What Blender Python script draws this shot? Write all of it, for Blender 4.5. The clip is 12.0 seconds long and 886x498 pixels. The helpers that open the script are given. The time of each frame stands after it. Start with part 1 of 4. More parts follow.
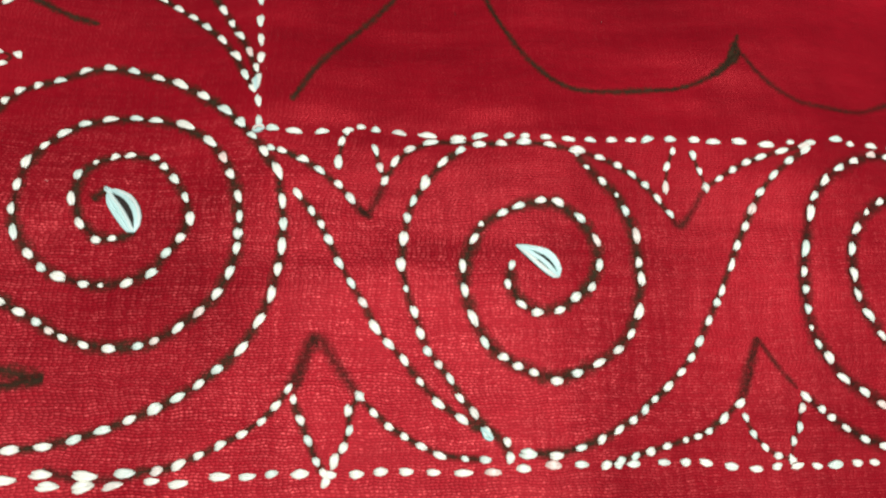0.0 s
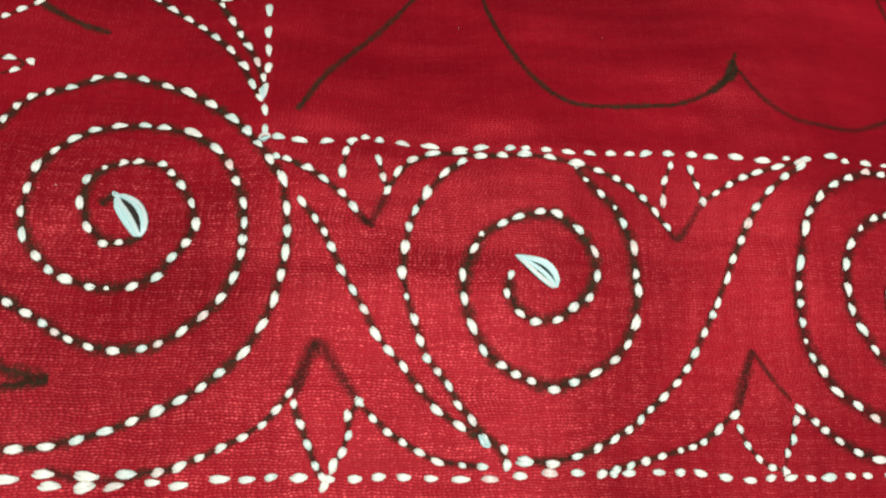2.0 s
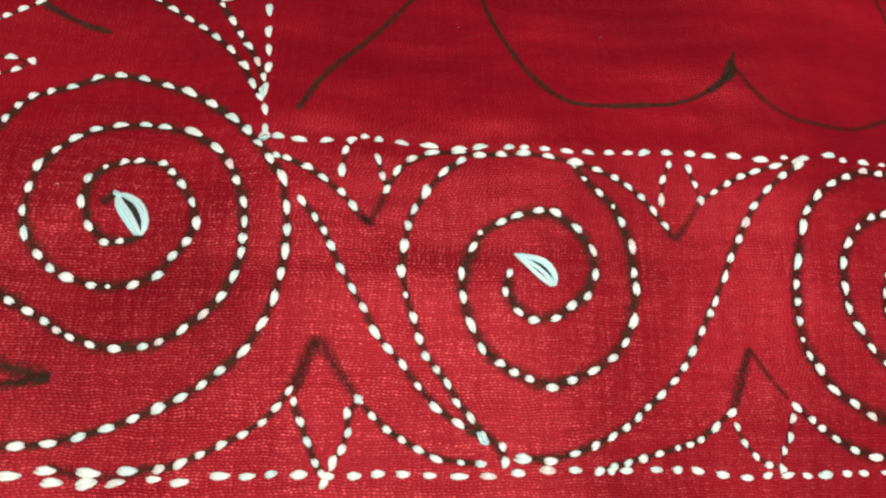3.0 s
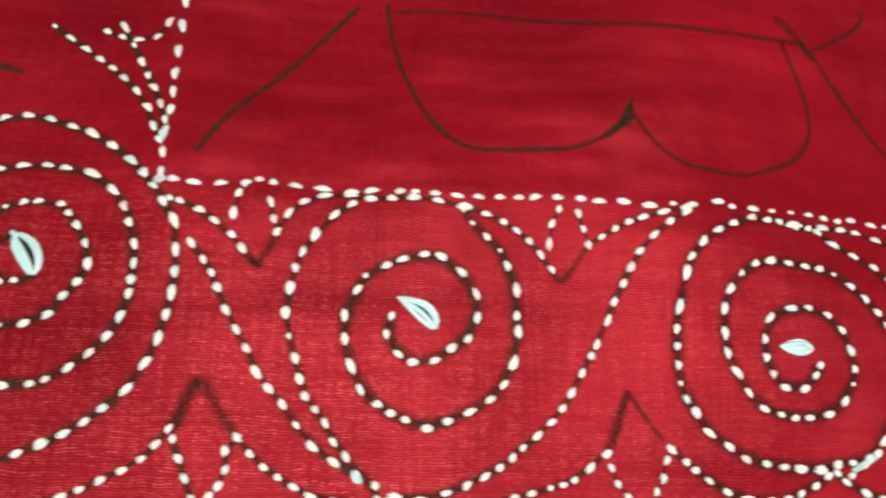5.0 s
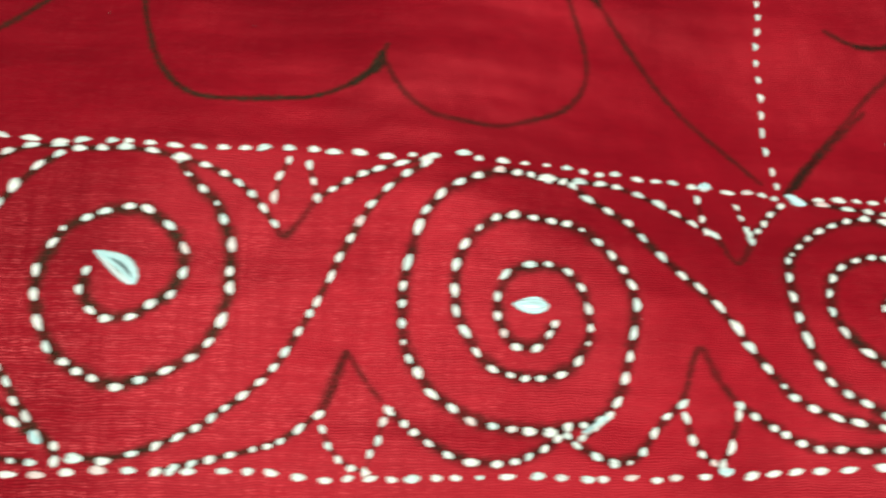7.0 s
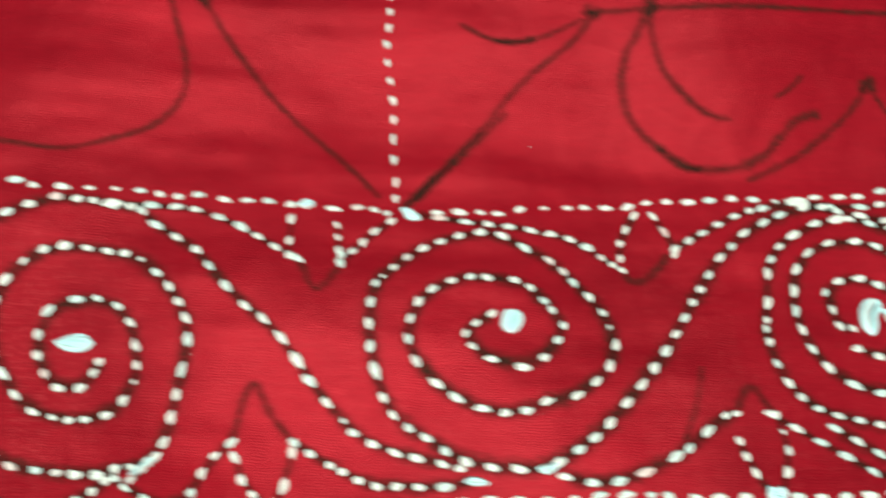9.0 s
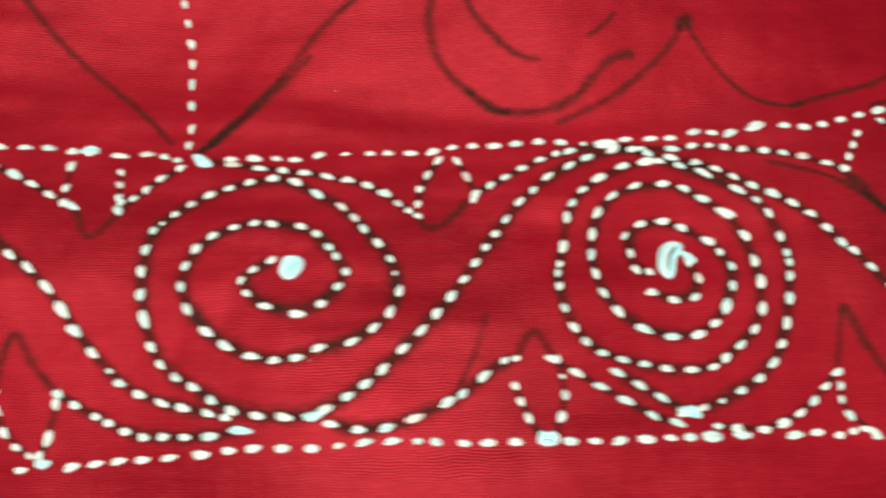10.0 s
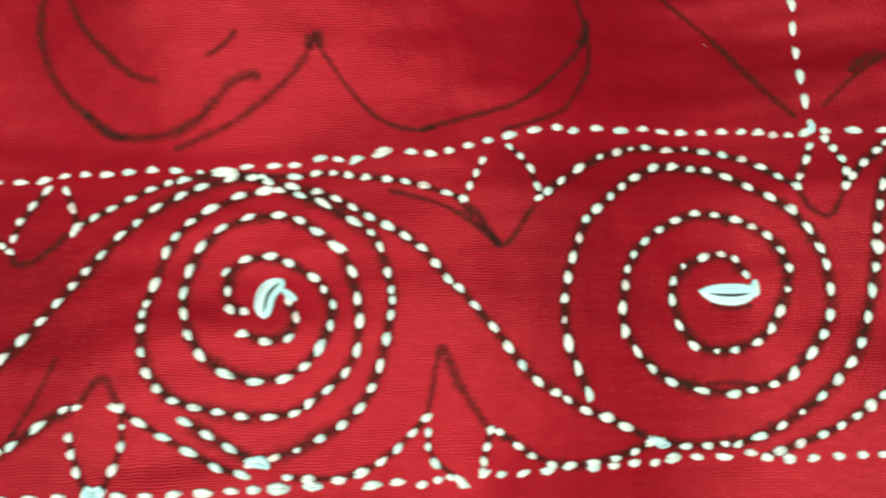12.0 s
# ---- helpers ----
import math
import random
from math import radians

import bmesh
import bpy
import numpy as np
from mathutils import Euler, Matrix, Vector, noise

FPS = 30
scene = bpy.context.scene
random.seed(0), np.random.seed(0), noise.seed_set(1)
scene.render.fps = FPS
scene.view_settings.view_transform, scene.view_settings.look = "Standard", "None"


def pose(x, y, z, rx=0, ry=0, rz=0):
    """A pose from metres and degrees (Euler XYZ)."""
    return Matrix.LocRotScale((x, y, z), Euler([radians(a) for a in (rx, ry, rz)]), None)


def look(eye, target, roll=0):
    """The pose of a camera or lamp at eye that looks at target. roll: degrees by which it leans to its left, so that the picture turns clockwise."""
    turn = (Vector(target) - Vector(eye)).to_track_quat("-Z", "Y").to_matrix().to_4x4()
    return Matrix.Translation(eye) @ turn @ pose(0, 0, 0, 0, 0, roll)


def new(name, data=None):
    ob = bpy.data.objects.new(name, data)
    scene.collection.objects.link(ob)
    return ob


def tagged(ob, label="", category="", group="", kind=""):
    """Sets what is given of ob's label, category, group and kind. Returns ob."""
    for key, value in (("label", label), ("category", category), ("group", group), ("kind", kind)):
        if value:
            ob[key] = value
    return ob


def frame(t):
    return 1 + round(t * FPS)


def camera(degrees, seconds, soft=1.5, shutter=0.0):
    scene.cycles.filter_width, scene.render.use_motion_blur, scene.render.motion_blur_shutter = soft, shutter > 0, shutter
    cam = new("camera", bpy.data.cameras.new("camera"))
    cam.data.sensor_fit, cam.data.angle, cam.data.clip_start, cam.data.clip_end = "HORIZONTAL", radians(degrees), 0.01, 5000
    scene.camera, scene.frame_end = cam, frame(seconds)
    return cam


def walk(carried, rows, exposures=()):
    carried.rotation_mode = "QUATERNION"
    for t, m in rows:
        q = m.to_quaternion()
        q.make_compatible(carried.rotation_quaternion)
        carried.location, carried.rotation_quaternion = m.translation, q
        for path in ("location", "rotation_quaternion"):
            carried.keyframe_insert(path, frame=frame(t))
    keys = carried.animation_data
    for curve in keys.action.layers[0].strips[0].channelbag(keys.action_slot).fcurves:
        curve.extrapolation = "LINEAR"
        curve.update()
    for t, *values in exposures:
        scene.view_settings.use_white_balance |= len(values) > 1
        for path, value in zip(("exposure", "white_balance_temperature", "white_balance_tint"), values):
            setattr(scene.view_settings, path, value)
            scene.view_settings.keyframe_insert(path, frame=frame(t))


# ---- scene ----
cam = camera(72.0, 12.0, soft=2.3, shutter=0.9)
ROWS = [
    (0.0, -0.0000, -0.0383, 0.1000, 20.89, -3.05, -1.16),
    (0.5, -0.0002, -0.0388, 0.1012, 21.76, -3.30, -0.74),
    (1.0, -0.0001, -0.0390, 0.1013, 21.63, -3.46, -0.50),
    (1.5, 0.0001, -0.0388, 0.1016, 21.69, -3.38, -0.40),
    (2.0, -0.0002, -0.0393, 0.1016, 21.87, -3.36, -0.33),
    (2.5, -0.0001, -0.0391, 0.1017, 21.81, -3.33, -0.32),
    (4.3, 0.0074, -0.0413, 0.1039, 21.38, -3.47, 1.17),
    (4.5, 0.0109, -0.0414, 0.1035, 21.62, -3.64, 1.66),
    (5.0, 0.0220, -0.0328, 0.1101, 21.42, -3.23, 0.74),
    (5.5, 0.0341, -0.0347, 0.1092, 21.08, -3.77, 1.23),
    (6.0, 0.0461, -0.0361, 0.1067, 20.96, -3.61, 1.22),
    (6.5, 0.0629, -0.0351, 0.1063, 20.01, -3.25, 1.13),
    (7.0, 0.0768, -0.0344, 0.1056, 19.42, -2.87, 0.91),
    (7.2, 0.0845, -0.0338, 0.1066, 19.84, -3.53, 0.99),
    (8.8, 0.1503, -0.0186, 0.1063, 15.55, -1.84, -0.58),
    (9.0, 0.1614, -0.0198, 0.1055, 15.83, -1.56, -0.45),
    (9.5, 0.1809, -0.0239, 0.1014, 15.06, -1.73, -0.56),
    (10.0, 0.2013, -0.0258, 0.1010, 14.07, -1.58, -1.19),
    (10.5, 0.2228, -0.0220, 0.1047, 13.52, -1.34, -1.10),
    (11.0, 0.2418, -0.0213, 0.1017, 11.77, -1.58, -1.20),
    (11.5, 0.2606, -0.0172, 0.1017, 12.20, -1.93, -1.07),
    (12.0, 0.2744, -0.0157, 0.0993, 12.04, -1.79, -1.55),
]

STOPS = [(0.0, -0.16, 6500, 9), (2.5, -0.24, 6500, 9), (4.5, -0.12, 6450, 5), (7.0, -0.10, 6350, 0), (9.0, 0.0, 6200, -5), (12.0, -0.02, 6250, -8)]
walk(cam, [(t, pose(x, y, z, rx, ry, rz)) for t, x, y, z, rx, ry, rz in ROWS], STOPS)

# ---- light: one unseen lamp added overhead, and dim even air around ----
world = bpy.data.worlds.new("room_air")
scene.world = world
world.use_nodes = True
world.node_tree.nodes["Background"].inputs[0].default_value = (0.9, 0.95, 1.0, 1)
world.node_tree.nodes["Background"].inputs[1].default_value = 0.06

lamp_data = bpy.data.lights.new("added_lamp", "AREA")
lamp_data.shape, lamp_data.size, lamp_data.size_y = "RECTANGLE", 0.22, 0.22
lamp_data.energy, lamp_data.color = 8.7, (1.0, 0.97, 0.93)
lamp = new("added_lamp", lamp_data)
lamp.matrix_world = look((0.13, -0.16, 0.75), (0.13, 0.0, 0.0))


# ---- materials ----
def material(name):
    m = bpy.data.materials.new(name)
    m.use_nodes = True
    return m, m.node_tree.nodes, m.node_tree.links, m.node_tree.nodes["Principled BSDF"]


def noise_node(nodes, links, coord, scale, detail=3.0, rough=0.55):
    n = nodes.new("ShaderNodeTexNoise")
    n.inputs["Scale"].default_value, n.inputs["Detail"].default_value = scale, detail
    n.inputs["Roughness"].default_value = rough
    links.new(coord, n.inputs["Vector"])
    return n


def ramp_node(nodes, links, fac, stops):
    r = nodes.new("ShaderNodeValToRGB")
    while len(r.color_ramp.elements) < len(stops):
        r.color_ramp.elements.new(0.5)
    for e, (at, colour) in zip(r.color_ramp.elements, stops):
        e.position, e.color = at, (*colour, 1)
    links.new(fac, r.inputs[0])
    return r


def maths(nodes, links, op, a, b):
    n = nodes.new("ShaderNodeMath")
    n.operation = op
    for i, v in enumerate((a, b)):
        if isinstance(v, (int, float)):
            n.inputs[i].default_value = v
        else:
            links.new(v, n.inputs[i])
    return n.outputs[0]


def mix_colour(nodes, links, kind, fac, a, b):
    n = nodes.new("ShaderNodeMix")
    n.data_type, n.blend_type = "RGBA", kind
    for i, v in ((0, fac), (6, a), (7, b)):
        if isinstance(v, (int, float)):
            n.inputs[i].default_value = v
        elif isinstance(v, tuple):
            n.inputs[i].default_value = (*v, 1)
        else:
            links.new(v, n.inputs[i])
    return n.outputs[2]


def cotton_material():
    """Red plain-weave cotton: crossing yarns half a millimetre apart, slubs, and slow blotches in the dye."""
    m, nodes, links, bsdf = material("red_cotton")
    co = nodes.new("ShaderNodeTexCoord").outputs["Object"]
    bend = noise_node(nodes, links, co, 120.0, 4.0, 0.65)
    wobble = nodes.new("ShaderNodeVectorMath")
    wobble.operation = "MULTIPLY_ADD"
    links.new(bend.outputs["Color"], wobble.inputs[0])
    wobble.inputs[1].default_value = (0.0022, 0.0022, 0.0)
    links.new(co, wobble.inputs[2])
    split = nodes.new("ShaderNodeSeparateXYZ")
    links.new(wobble.outputs[0], split.inputs[0])
    down = maths(nodes, links, "DIVIDE", split.outputs[1], 0.00048)
    row = maths(nodes, links, "FLOOR", down, 0.0)
    shift = nodes.new("ShaderNodeTexWhiteNoise")
    shift.noise_dimensions = "1D"
    links.new(row, shift.inputs["W"])
    across = maths(nodes, links, "ADD", maths(nodes, links, "DIVIDE", split.outputs[0], 0.00078), maths(nodes, links, "ADD", maths(nodes, links, "MULTIPLY", row, 0.5), maths(nodes, links, "MULTIPLY", shift.outputs["Value"], 0.9)))
    cell = nodes.new("ShaderNodeCombineXYZ")
    links.new(maths(nodes, links, "FLOOR", across, 0.0), cell.inputs[0])
    links.new(row, cell.inputs[1])
    chance = nodes.new("ShaderNodeTexWhiteNoise")
    chance.noise_dimensions = "2D"
    links.new(cell.outputs[0], chance.inputs["Vector"])
    humps = [maths(nodes, links, "SINE", maths(nodes, links, "MULTIPLY", maths(nodes, links, "FRACT", v, 0.0), math.pi), 0.0) for v in (across, down)]
    weave = maths(nodes, links, "MULTIPLY", maths(nodes, links, "POWER", humps[0], 0.7), maths(nodes, links, "POWER", humps[1], 1.5))
    slub = nodes.new("ShaderNodeMapping")
    slub.inputs["Scale"].default_value = (260.0, 1400.0, 260.0)
    links.new(co, slub.inputs[0])
    streak = noise_node(nodes, links, slub.outputs[0], 1.0, 3.0)
    blotch = noise_node(nodes, links, co, 22.0, 4.0)
    base = ramp_node(nodes, links, blotch.outputs["Fac"], [(0.30, (0.185, 0.0006, 0.0068)), (0.70, (0.300, 0.0026, 0.0120))])
    patch = noise_node(nodes, links, co, 17.0, 3.0)
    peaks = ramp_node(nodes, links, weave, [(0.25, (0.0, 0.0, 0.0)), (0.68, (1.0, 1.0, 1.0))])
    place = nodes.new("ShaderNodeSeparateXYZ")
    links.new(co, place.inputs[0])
    # painted weave contrast fades east and north, as softer focus would show it
    fleck_fades = []
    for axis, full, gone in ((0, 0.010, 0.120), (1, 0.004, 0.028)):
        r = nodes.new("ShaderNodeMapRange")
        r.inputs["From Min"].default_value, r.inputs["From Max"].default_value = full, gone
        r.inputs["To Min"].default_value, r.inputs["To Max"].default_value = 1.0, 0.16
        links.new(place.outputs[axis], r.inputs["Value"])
        fleck_fades.append(r.outputs[0])
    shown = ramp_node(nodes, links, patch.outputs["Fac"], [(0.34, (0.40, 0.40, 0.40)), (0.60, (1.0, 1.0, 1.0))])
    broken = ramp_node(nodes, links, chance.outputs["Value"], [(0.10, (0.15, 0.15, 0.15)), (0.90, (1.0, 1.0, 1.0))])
    fleck_reach = maths(nodes, links, "MULTIPLY", fleck_fades[0], fleck_fades[1])
    fleck_gain = maths(nodes, links, "MULTIPLY", maths(nodes, links, "MULTIPLY", shown.outputs[0], fleck_reach), broken.outputs[0])
    uneven = []
    for stretch in ((1250.0, 45.0, 45.0), (45.0, 1350.0, 45.0)):
        run = nodes.new("ShaderNodeMapping")
        run.inputs["Scale"].default_value = stretch
        links.new(wobble.outputs[0], run.inputs[0])
        yarn = noise_node(nodes, links, run.outputs[0], 1.0, 1.0)
        uneven.append(ramp_node(nodes, links, yarn.outputs["Fac"], [(0.34, (0.25, 0.25, 0.25)), (0.60, (1.0, 1.0, 1.0))]).outputs[0])
    thick = maths(nodes, links, "MULTIPLY", uneven[0], uneven[1])
    # highlights on the yarn tops, put into the colour
    weave_glints = maths(nodes, links, "MULTIPLY", maths(nodes, links, "MULTIPLY", peaks.outputs[0], fleck_gain), thick)
    lit = mix_colour(nodes, links, "MIX", weave_glints, base.outputs[0], (0.86, 0.115, 0.125))
    # shade between the yarns, darkened into the colour over the same area
    gap_shade = ramp_node(nodes, links, weave, [(0.0, (0.45, 0.45, 0.45)), (0.40, (1.0, 1.0, 1.0))])
    lit = mix_colour(nodes, links, "MULTIPLY", fleck_reach, lit, gap_shade.outputs[0])
    fibres = ramp_node(nodes, links, streak.outputs["Fac"], [(0.35, (0.86, 0.86, 0.86)), (0.70, (1.10, 1.10, 1.10))])
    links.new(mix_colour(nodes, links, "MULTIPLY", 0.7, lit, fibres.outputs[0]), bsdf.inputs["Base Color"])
    bsdf.inputs["Roughness"].default_value = 0.50
    bsdf.inputs["IOR"].default_value = 1.6
    bsdf.inputs["Specular IOR Level"].default_value = 1.0
    bsdf.inputs["Specular Tint"].default_value = (1.0, 0.09, 0.11, 1)
    fine = nodes.new("ShaderNodeBump")
    fine.inputs["Strength"].default_value, fine.inputs["Distance"].default_value = 0.35, 0.00015
    links.new(maths(nodes, links, "ADD", weave, maths(nodes, links, "MULTIPLY", streak.outputs["Fac"], 0.3)), fine.inputs["Height"])
    crease = nodes.new("ShaderNodeMapping")
    crease.inputs["Scale"].default_value = (13.0, 48.0, 13.0)
    links.new(co, crease.inputs[0])
    folds = noise_node(nodes, links, crease.outputs[0], 1.0, 2.0, 0.4)
    slow = nodes.new("ShaderNodeBump")
    slow.inputs["Strength"].default_value, slow.inputs["Distance"].default_value = 1.0, 0.0052
    pucker = noise_node(nodes, links, co, 70.0, 2.0, 0.4)
    links.new(maths(nodes, links, "ADD", folds.outputs["Fac"], maths(nodes, links, "MULTIPLY", pucker.outputs["Fac"], 0.20)), slow.inputs["Height"])
    links.new(fine.outputs[0], slow.inputs["Normal"])
    links.new(slow.outputs[0], bsdf.inputs["Normal"])
    return m


def thread_material(name, colour, tint):
    """Glossy white cotton floss, twisted strands, each stitch a little different."""
    m, nodes, links, bsdf = material(name)
    co = nodes.new("ShaderNodeTexCoord").outputs["Object"]
    chance = nodes.new("ShaderNodeObjectInfo").outputs["Random"]
    # pink last stop: red bounce from the cloth, put into a few stitches' colour
    shade = ramp_node(nodes, links, chance, [(0.0, colour), (0.45, colour), (0.90, tint), (1.0, (0.86, 0.68, 0.62))])
    w = nodes.new("ShaderNodeTexWave")
    w.wave_type, w.bands_direction = "BANDS", "DIAGONAL"
    w.inputs["Scale"].default_value, w.inputs["Distortion"].default_value = 1.1, 2.0
    links.new(co, w.inputs["Vector"])
    strands = ramp_node(nodes, links, w.outputs["Fac"], [(0.0, (0.82, 0.84, 0.82)), (0.6, (1.0, 1.0, 1.0))])
    links.new(mix_colour(nodes, links, "MULTIPLY", 0.8, shade.outputs[0], strands.outputs[0]), bsdf.inputs["Base Color"])
    bsdf.inputs["Roughness"].default_value = 0.38
    bsdf.inputs["Specular IOR Level"].default_value = 0.6
    bsdf.inputs["Subsurface Weight"].default_value = 0.0
    b = nodes.new("ShaderNodeBump")
    b.inputs["Strength"].default_value, b.inputs["Distance"].default_value = 0.15, 0.0002
    links.new(w.outputs["Fac"], b.inputs["Height"])
    links.new(b.outputs[0], bsdf.inputs["Normal"])
    return m


def ink_material(name, colour, strength):
    """Brown-black marker soaked into the weave: dense in the middle of the stroke, bleeding out at its edges, thin in places."""
    m, nodes, links, bsdf = material(name)
    bsdf.inputs["Roughness"].default_value = 0.8
    bsdf.inputs["Specular IOR Level"].default_value = 0.06
    tex = nodes.new("ShaderNodeTexCoord")
    split = nodes.new("ShaderNodeSeparateXYZ")
    links.new(tex.outputs["UV"], split.inputs[0])
    grain = noise_node(nodes, links, tex.outputs["Object"], 1300.0, 2.0)
    bleed = noise_node(nodes, links, tex.outputs["Object"], 420.0, 3.0)
    wear = noise_node(nodes, links, tex.outputs["Object"], 130.0, 3.0)
    tone = ramp_node(nodes, links, bleed.outputs["Fac"], [(0.3, colour), (0.75, tuple(c * 2.2 for c in colour))])
    links.new(tone.outputs[0], bsdf.inputs["Base Color"])
    edge = maths(nodes, links, "SUBTRACT", 1.0, maths(nodes, links, "ABSOLUTE", split.outputs[0], 0.0))
    rough = maths(nodes, links, "ADD", maths(nodes, links, "MULTIPLY", maths(nodes, links, "SUBTRACT", grain.outputs["Fac"], 0.5), 0.9), maths(nodes, links, "MULTIPLY", maths(nodes, links, "SUBTRACT", bleed.outputs["Fac"], 0.5), 1.1))
    body = maths(nodes, links, "ADD", edge, maths(nodes, links, "MULTIPLY", rough, maths(nodes, links, "SUBTRACT", 1.15, edge)))
    cover = ramp_node(nodes, links, body, [(0.08, (0.0, 0.0, 0.0)), (0.50, (0.42, 0.42, 0.42)), (0.95, (1.0, 1.0, 1.0))])
    thin = ramp_node(nodes, links, wear.outputs["Fac"], [(0.30, (0.66, 0.66, 0.66)), (0.58, (0.98, 0.98, 0.98))])
    pores = ramp_node(nodes, links, grain.outputs["Fac"], [(0.34, (0.62, 0.62, 0.62)), (0.56, (1.0, 1.0, 1.0))])
    soaked = maths(nodes, links, "MULTIPLY", maths(nodes, links, "MULTIPLY", cover.outputs[0], thin.outputs[0]), pores.outputs[0])
    links.new(maths(nodes, links, "MULTIPLY", soaked, strength), bsdf.inputs["Alpha"])
    return m


def mottled_material(name, colour):
    m, nodes, links, bsdf = material(name)
    co = nodes.new("ShaderNodeTexCoord").outputs["Object"]
    n = noise_node(nodes, links, co, 6.0, 5.0)
    r = ramp_node(nodes, links, n.outputs["Fac"], [(0.3, tuple(c * 0.9 for c in colour)), (0.7, colour)])
    links.new(r.outputs[0], bsdf.inputs["Base Color"])
    bsdf.inputs["Roughness"].default_value = 0.85
    return m


COTTON = cotton_material()
FLOSS = thread_material("white_floss", (0.90, 0.92, 0.83), (0.70, 0.84, 0.77))
# teal tint: the cyan-white highlights of bunched floss, put into its colour
SATIN_FLOSS = thread_material("sheen_tinted_floss", (0.62, 0.90, 0.90), (0.80, 0.93, 0.91))
INK = ink_material("marker_ink", (0.025, 0.016, 0.009), 0.97)
FAINT_INK = ink_material("faded_marker_ink", (0.016, 0.011, 0.007), 0.86)
PALE_INK = ink_material("pale_marker_ink", (0.022, 0.012, 0.008), 0.66)
INK_BED = mottled_material("inked_cotton", (0.020, 0.013, 0.010))
BOARDS = mottled_material("brown_wood", (0.22, 0.13, 0.07))


# ---- the table under the cloth ----
BASE = -0.0210
WEST, EAST, SOUTH, NORTH = -0.30, 0.56, -0.22, 0.30


def build_table():
    """A plain wooden slab with eased edges, wider than the cloth by a hand."""
    bm = bmesh.new()
    bmesh.ops.create_cube(bm, size=1.0)
    low, high = (WEST - 0.08, SOUTH - 0.08, BASE - 0.03), (EAST + 0.08, NORTH + 0.08, BASE)
    for v in bm.verts:
        v.co = Vector([a + (c + 0.5) * (b - a) for a, b, c in zip(low, high, v.co)])
    bmesh.ops.bevel(bm, geom=bm.edges[:], offset=0.004, segments=2, affect="EDGES")
    me = bpy.data.meshes.new("tabletop")
    bm.to_mesh(me)
    bm.free()
    me.materials.append(BOARDS)
    return tagged(new("tabletop", me), "plain brown tabletop under the spread red cloth", "tabletop", kind="structure")


build_table()

# ---- the cloth: its gentle rise and fall along the embroidered band ----
LIFT = (0.0074, 0.0030, -0.0009, 0.0038, -0.0018, 0.0008, -0.0065, -0.0039, -0.0054, -0.0047, -0.0084, -0.0066, -0.0104, -0.0080, -0.0104, -0.0073, -0.0048, -0.0117, -0.0019, 0.0046, 0.0068, 0.0069, 0.0065)
SLOPE = (-0.063, -0.004, 0.083, 0.153, 0.121, 0.141, 0.169, 0.212, 0.153, -0.028, -0.099, -0.208, -0.226, -0.131, -0.114, -0.003, 0.074, 0.026, -0.024, -0.046, -0.051, -0.049, -0.047)
BOW = (0.21, -0.61, -1.82, -2.71, -2.67, -1.19, 0.48, -1.30, -5.48, -7.56, -7.66, -5.15, -2.07, -0.74, -0.20, -2.02, -3.60, -2.95, -1.16, -0.18, 0.10, 0.10, 0.03)
RISE = (0.014, -0.023, -0.085, -0.157, -0.219, -0.232, -0.177, -0.048, 0.148, 0.343, 0.488, 0.564, 0.573, 0.524, 0.420, 0.202, -0.017, -0.094, -0.055, -0.017, -0.000, 0.003, 0.002)

KNOT_START, KNOT_STEP = -0.1000, 0.0250


def bell(values, x):
    u = min(max((x - KNOT_START) / KNOT_STEP, 0.0), len(values) - 1.001)
    k = int(u)
    q = u - k
    g = lambda i: values[min(max(i, 0), len(values) - 1)]
    return ((1 - q) ** 3 * g(k - 1) + (3 * q**3 - 6 * q * q + 4) * g(k) + (-3 * q**3 + 3 * q * q + 3 * q + 1) * g(k + 1) + q**3 * g(k + 2)) / 6


def ease(a, b, v):
    u = min(max((v - a) / (b - a), 0.0), 1.0)
    return u * u * (3 - 2 * u)


def soft_step(u):
    """u where it is above nothing, else nothing, with a rounded turn."""
    return 0.008 * math.log1p(math.exp(min(u / 0.008, 60.0))) if u < 0.4 else u


def height(x, y):
    """The cloth's upper face; towards its hem it comes down to the table."""
    inner = ease(WEST, WEST + 0.12, x) * ease(-EAST, -EAST + 0.12, -x) * ease(SOUTH, SOUTH + 0.12, y) * ease(-NORTH, -NORTH + 0.14, -y)
    up = soft_step(y - 0.034)
    v = y - up + soft_step(-0.040 - y)
    z = bell(LIFT, x) + bell(SLOPE, x) * v + bell(BOW, x) * v * v + bell(RISE, x) * 0.036 * math.tanh(up / 0.031)
    return inner * z + (1 - inner) * (BASE + 0.0016)


def normal_at(x, y):
    e = 0.002
    return Vector((height(x - e, y) - height(x + e, y), height(x, y - e) - height(x, y + e), 2 * e)).normalized()


def on_cloth(x, y, up=0.0):
    return Vector((x, y, height(x, y))) + normal_at(x, y) * up


def mesh_object(name, verts, faces, mat, parent=None, smooth=True):
    me = bpy.data.meshes.new(name)
    me.from_pydata(verts, [], faces)
    me.materials.append(mat)
    if smooth:
        me.polygons.foreach_set("use_smooth", [True] * len(me.polygons))
    ob = new(name, me)
    ob.parent = parent
    return ob


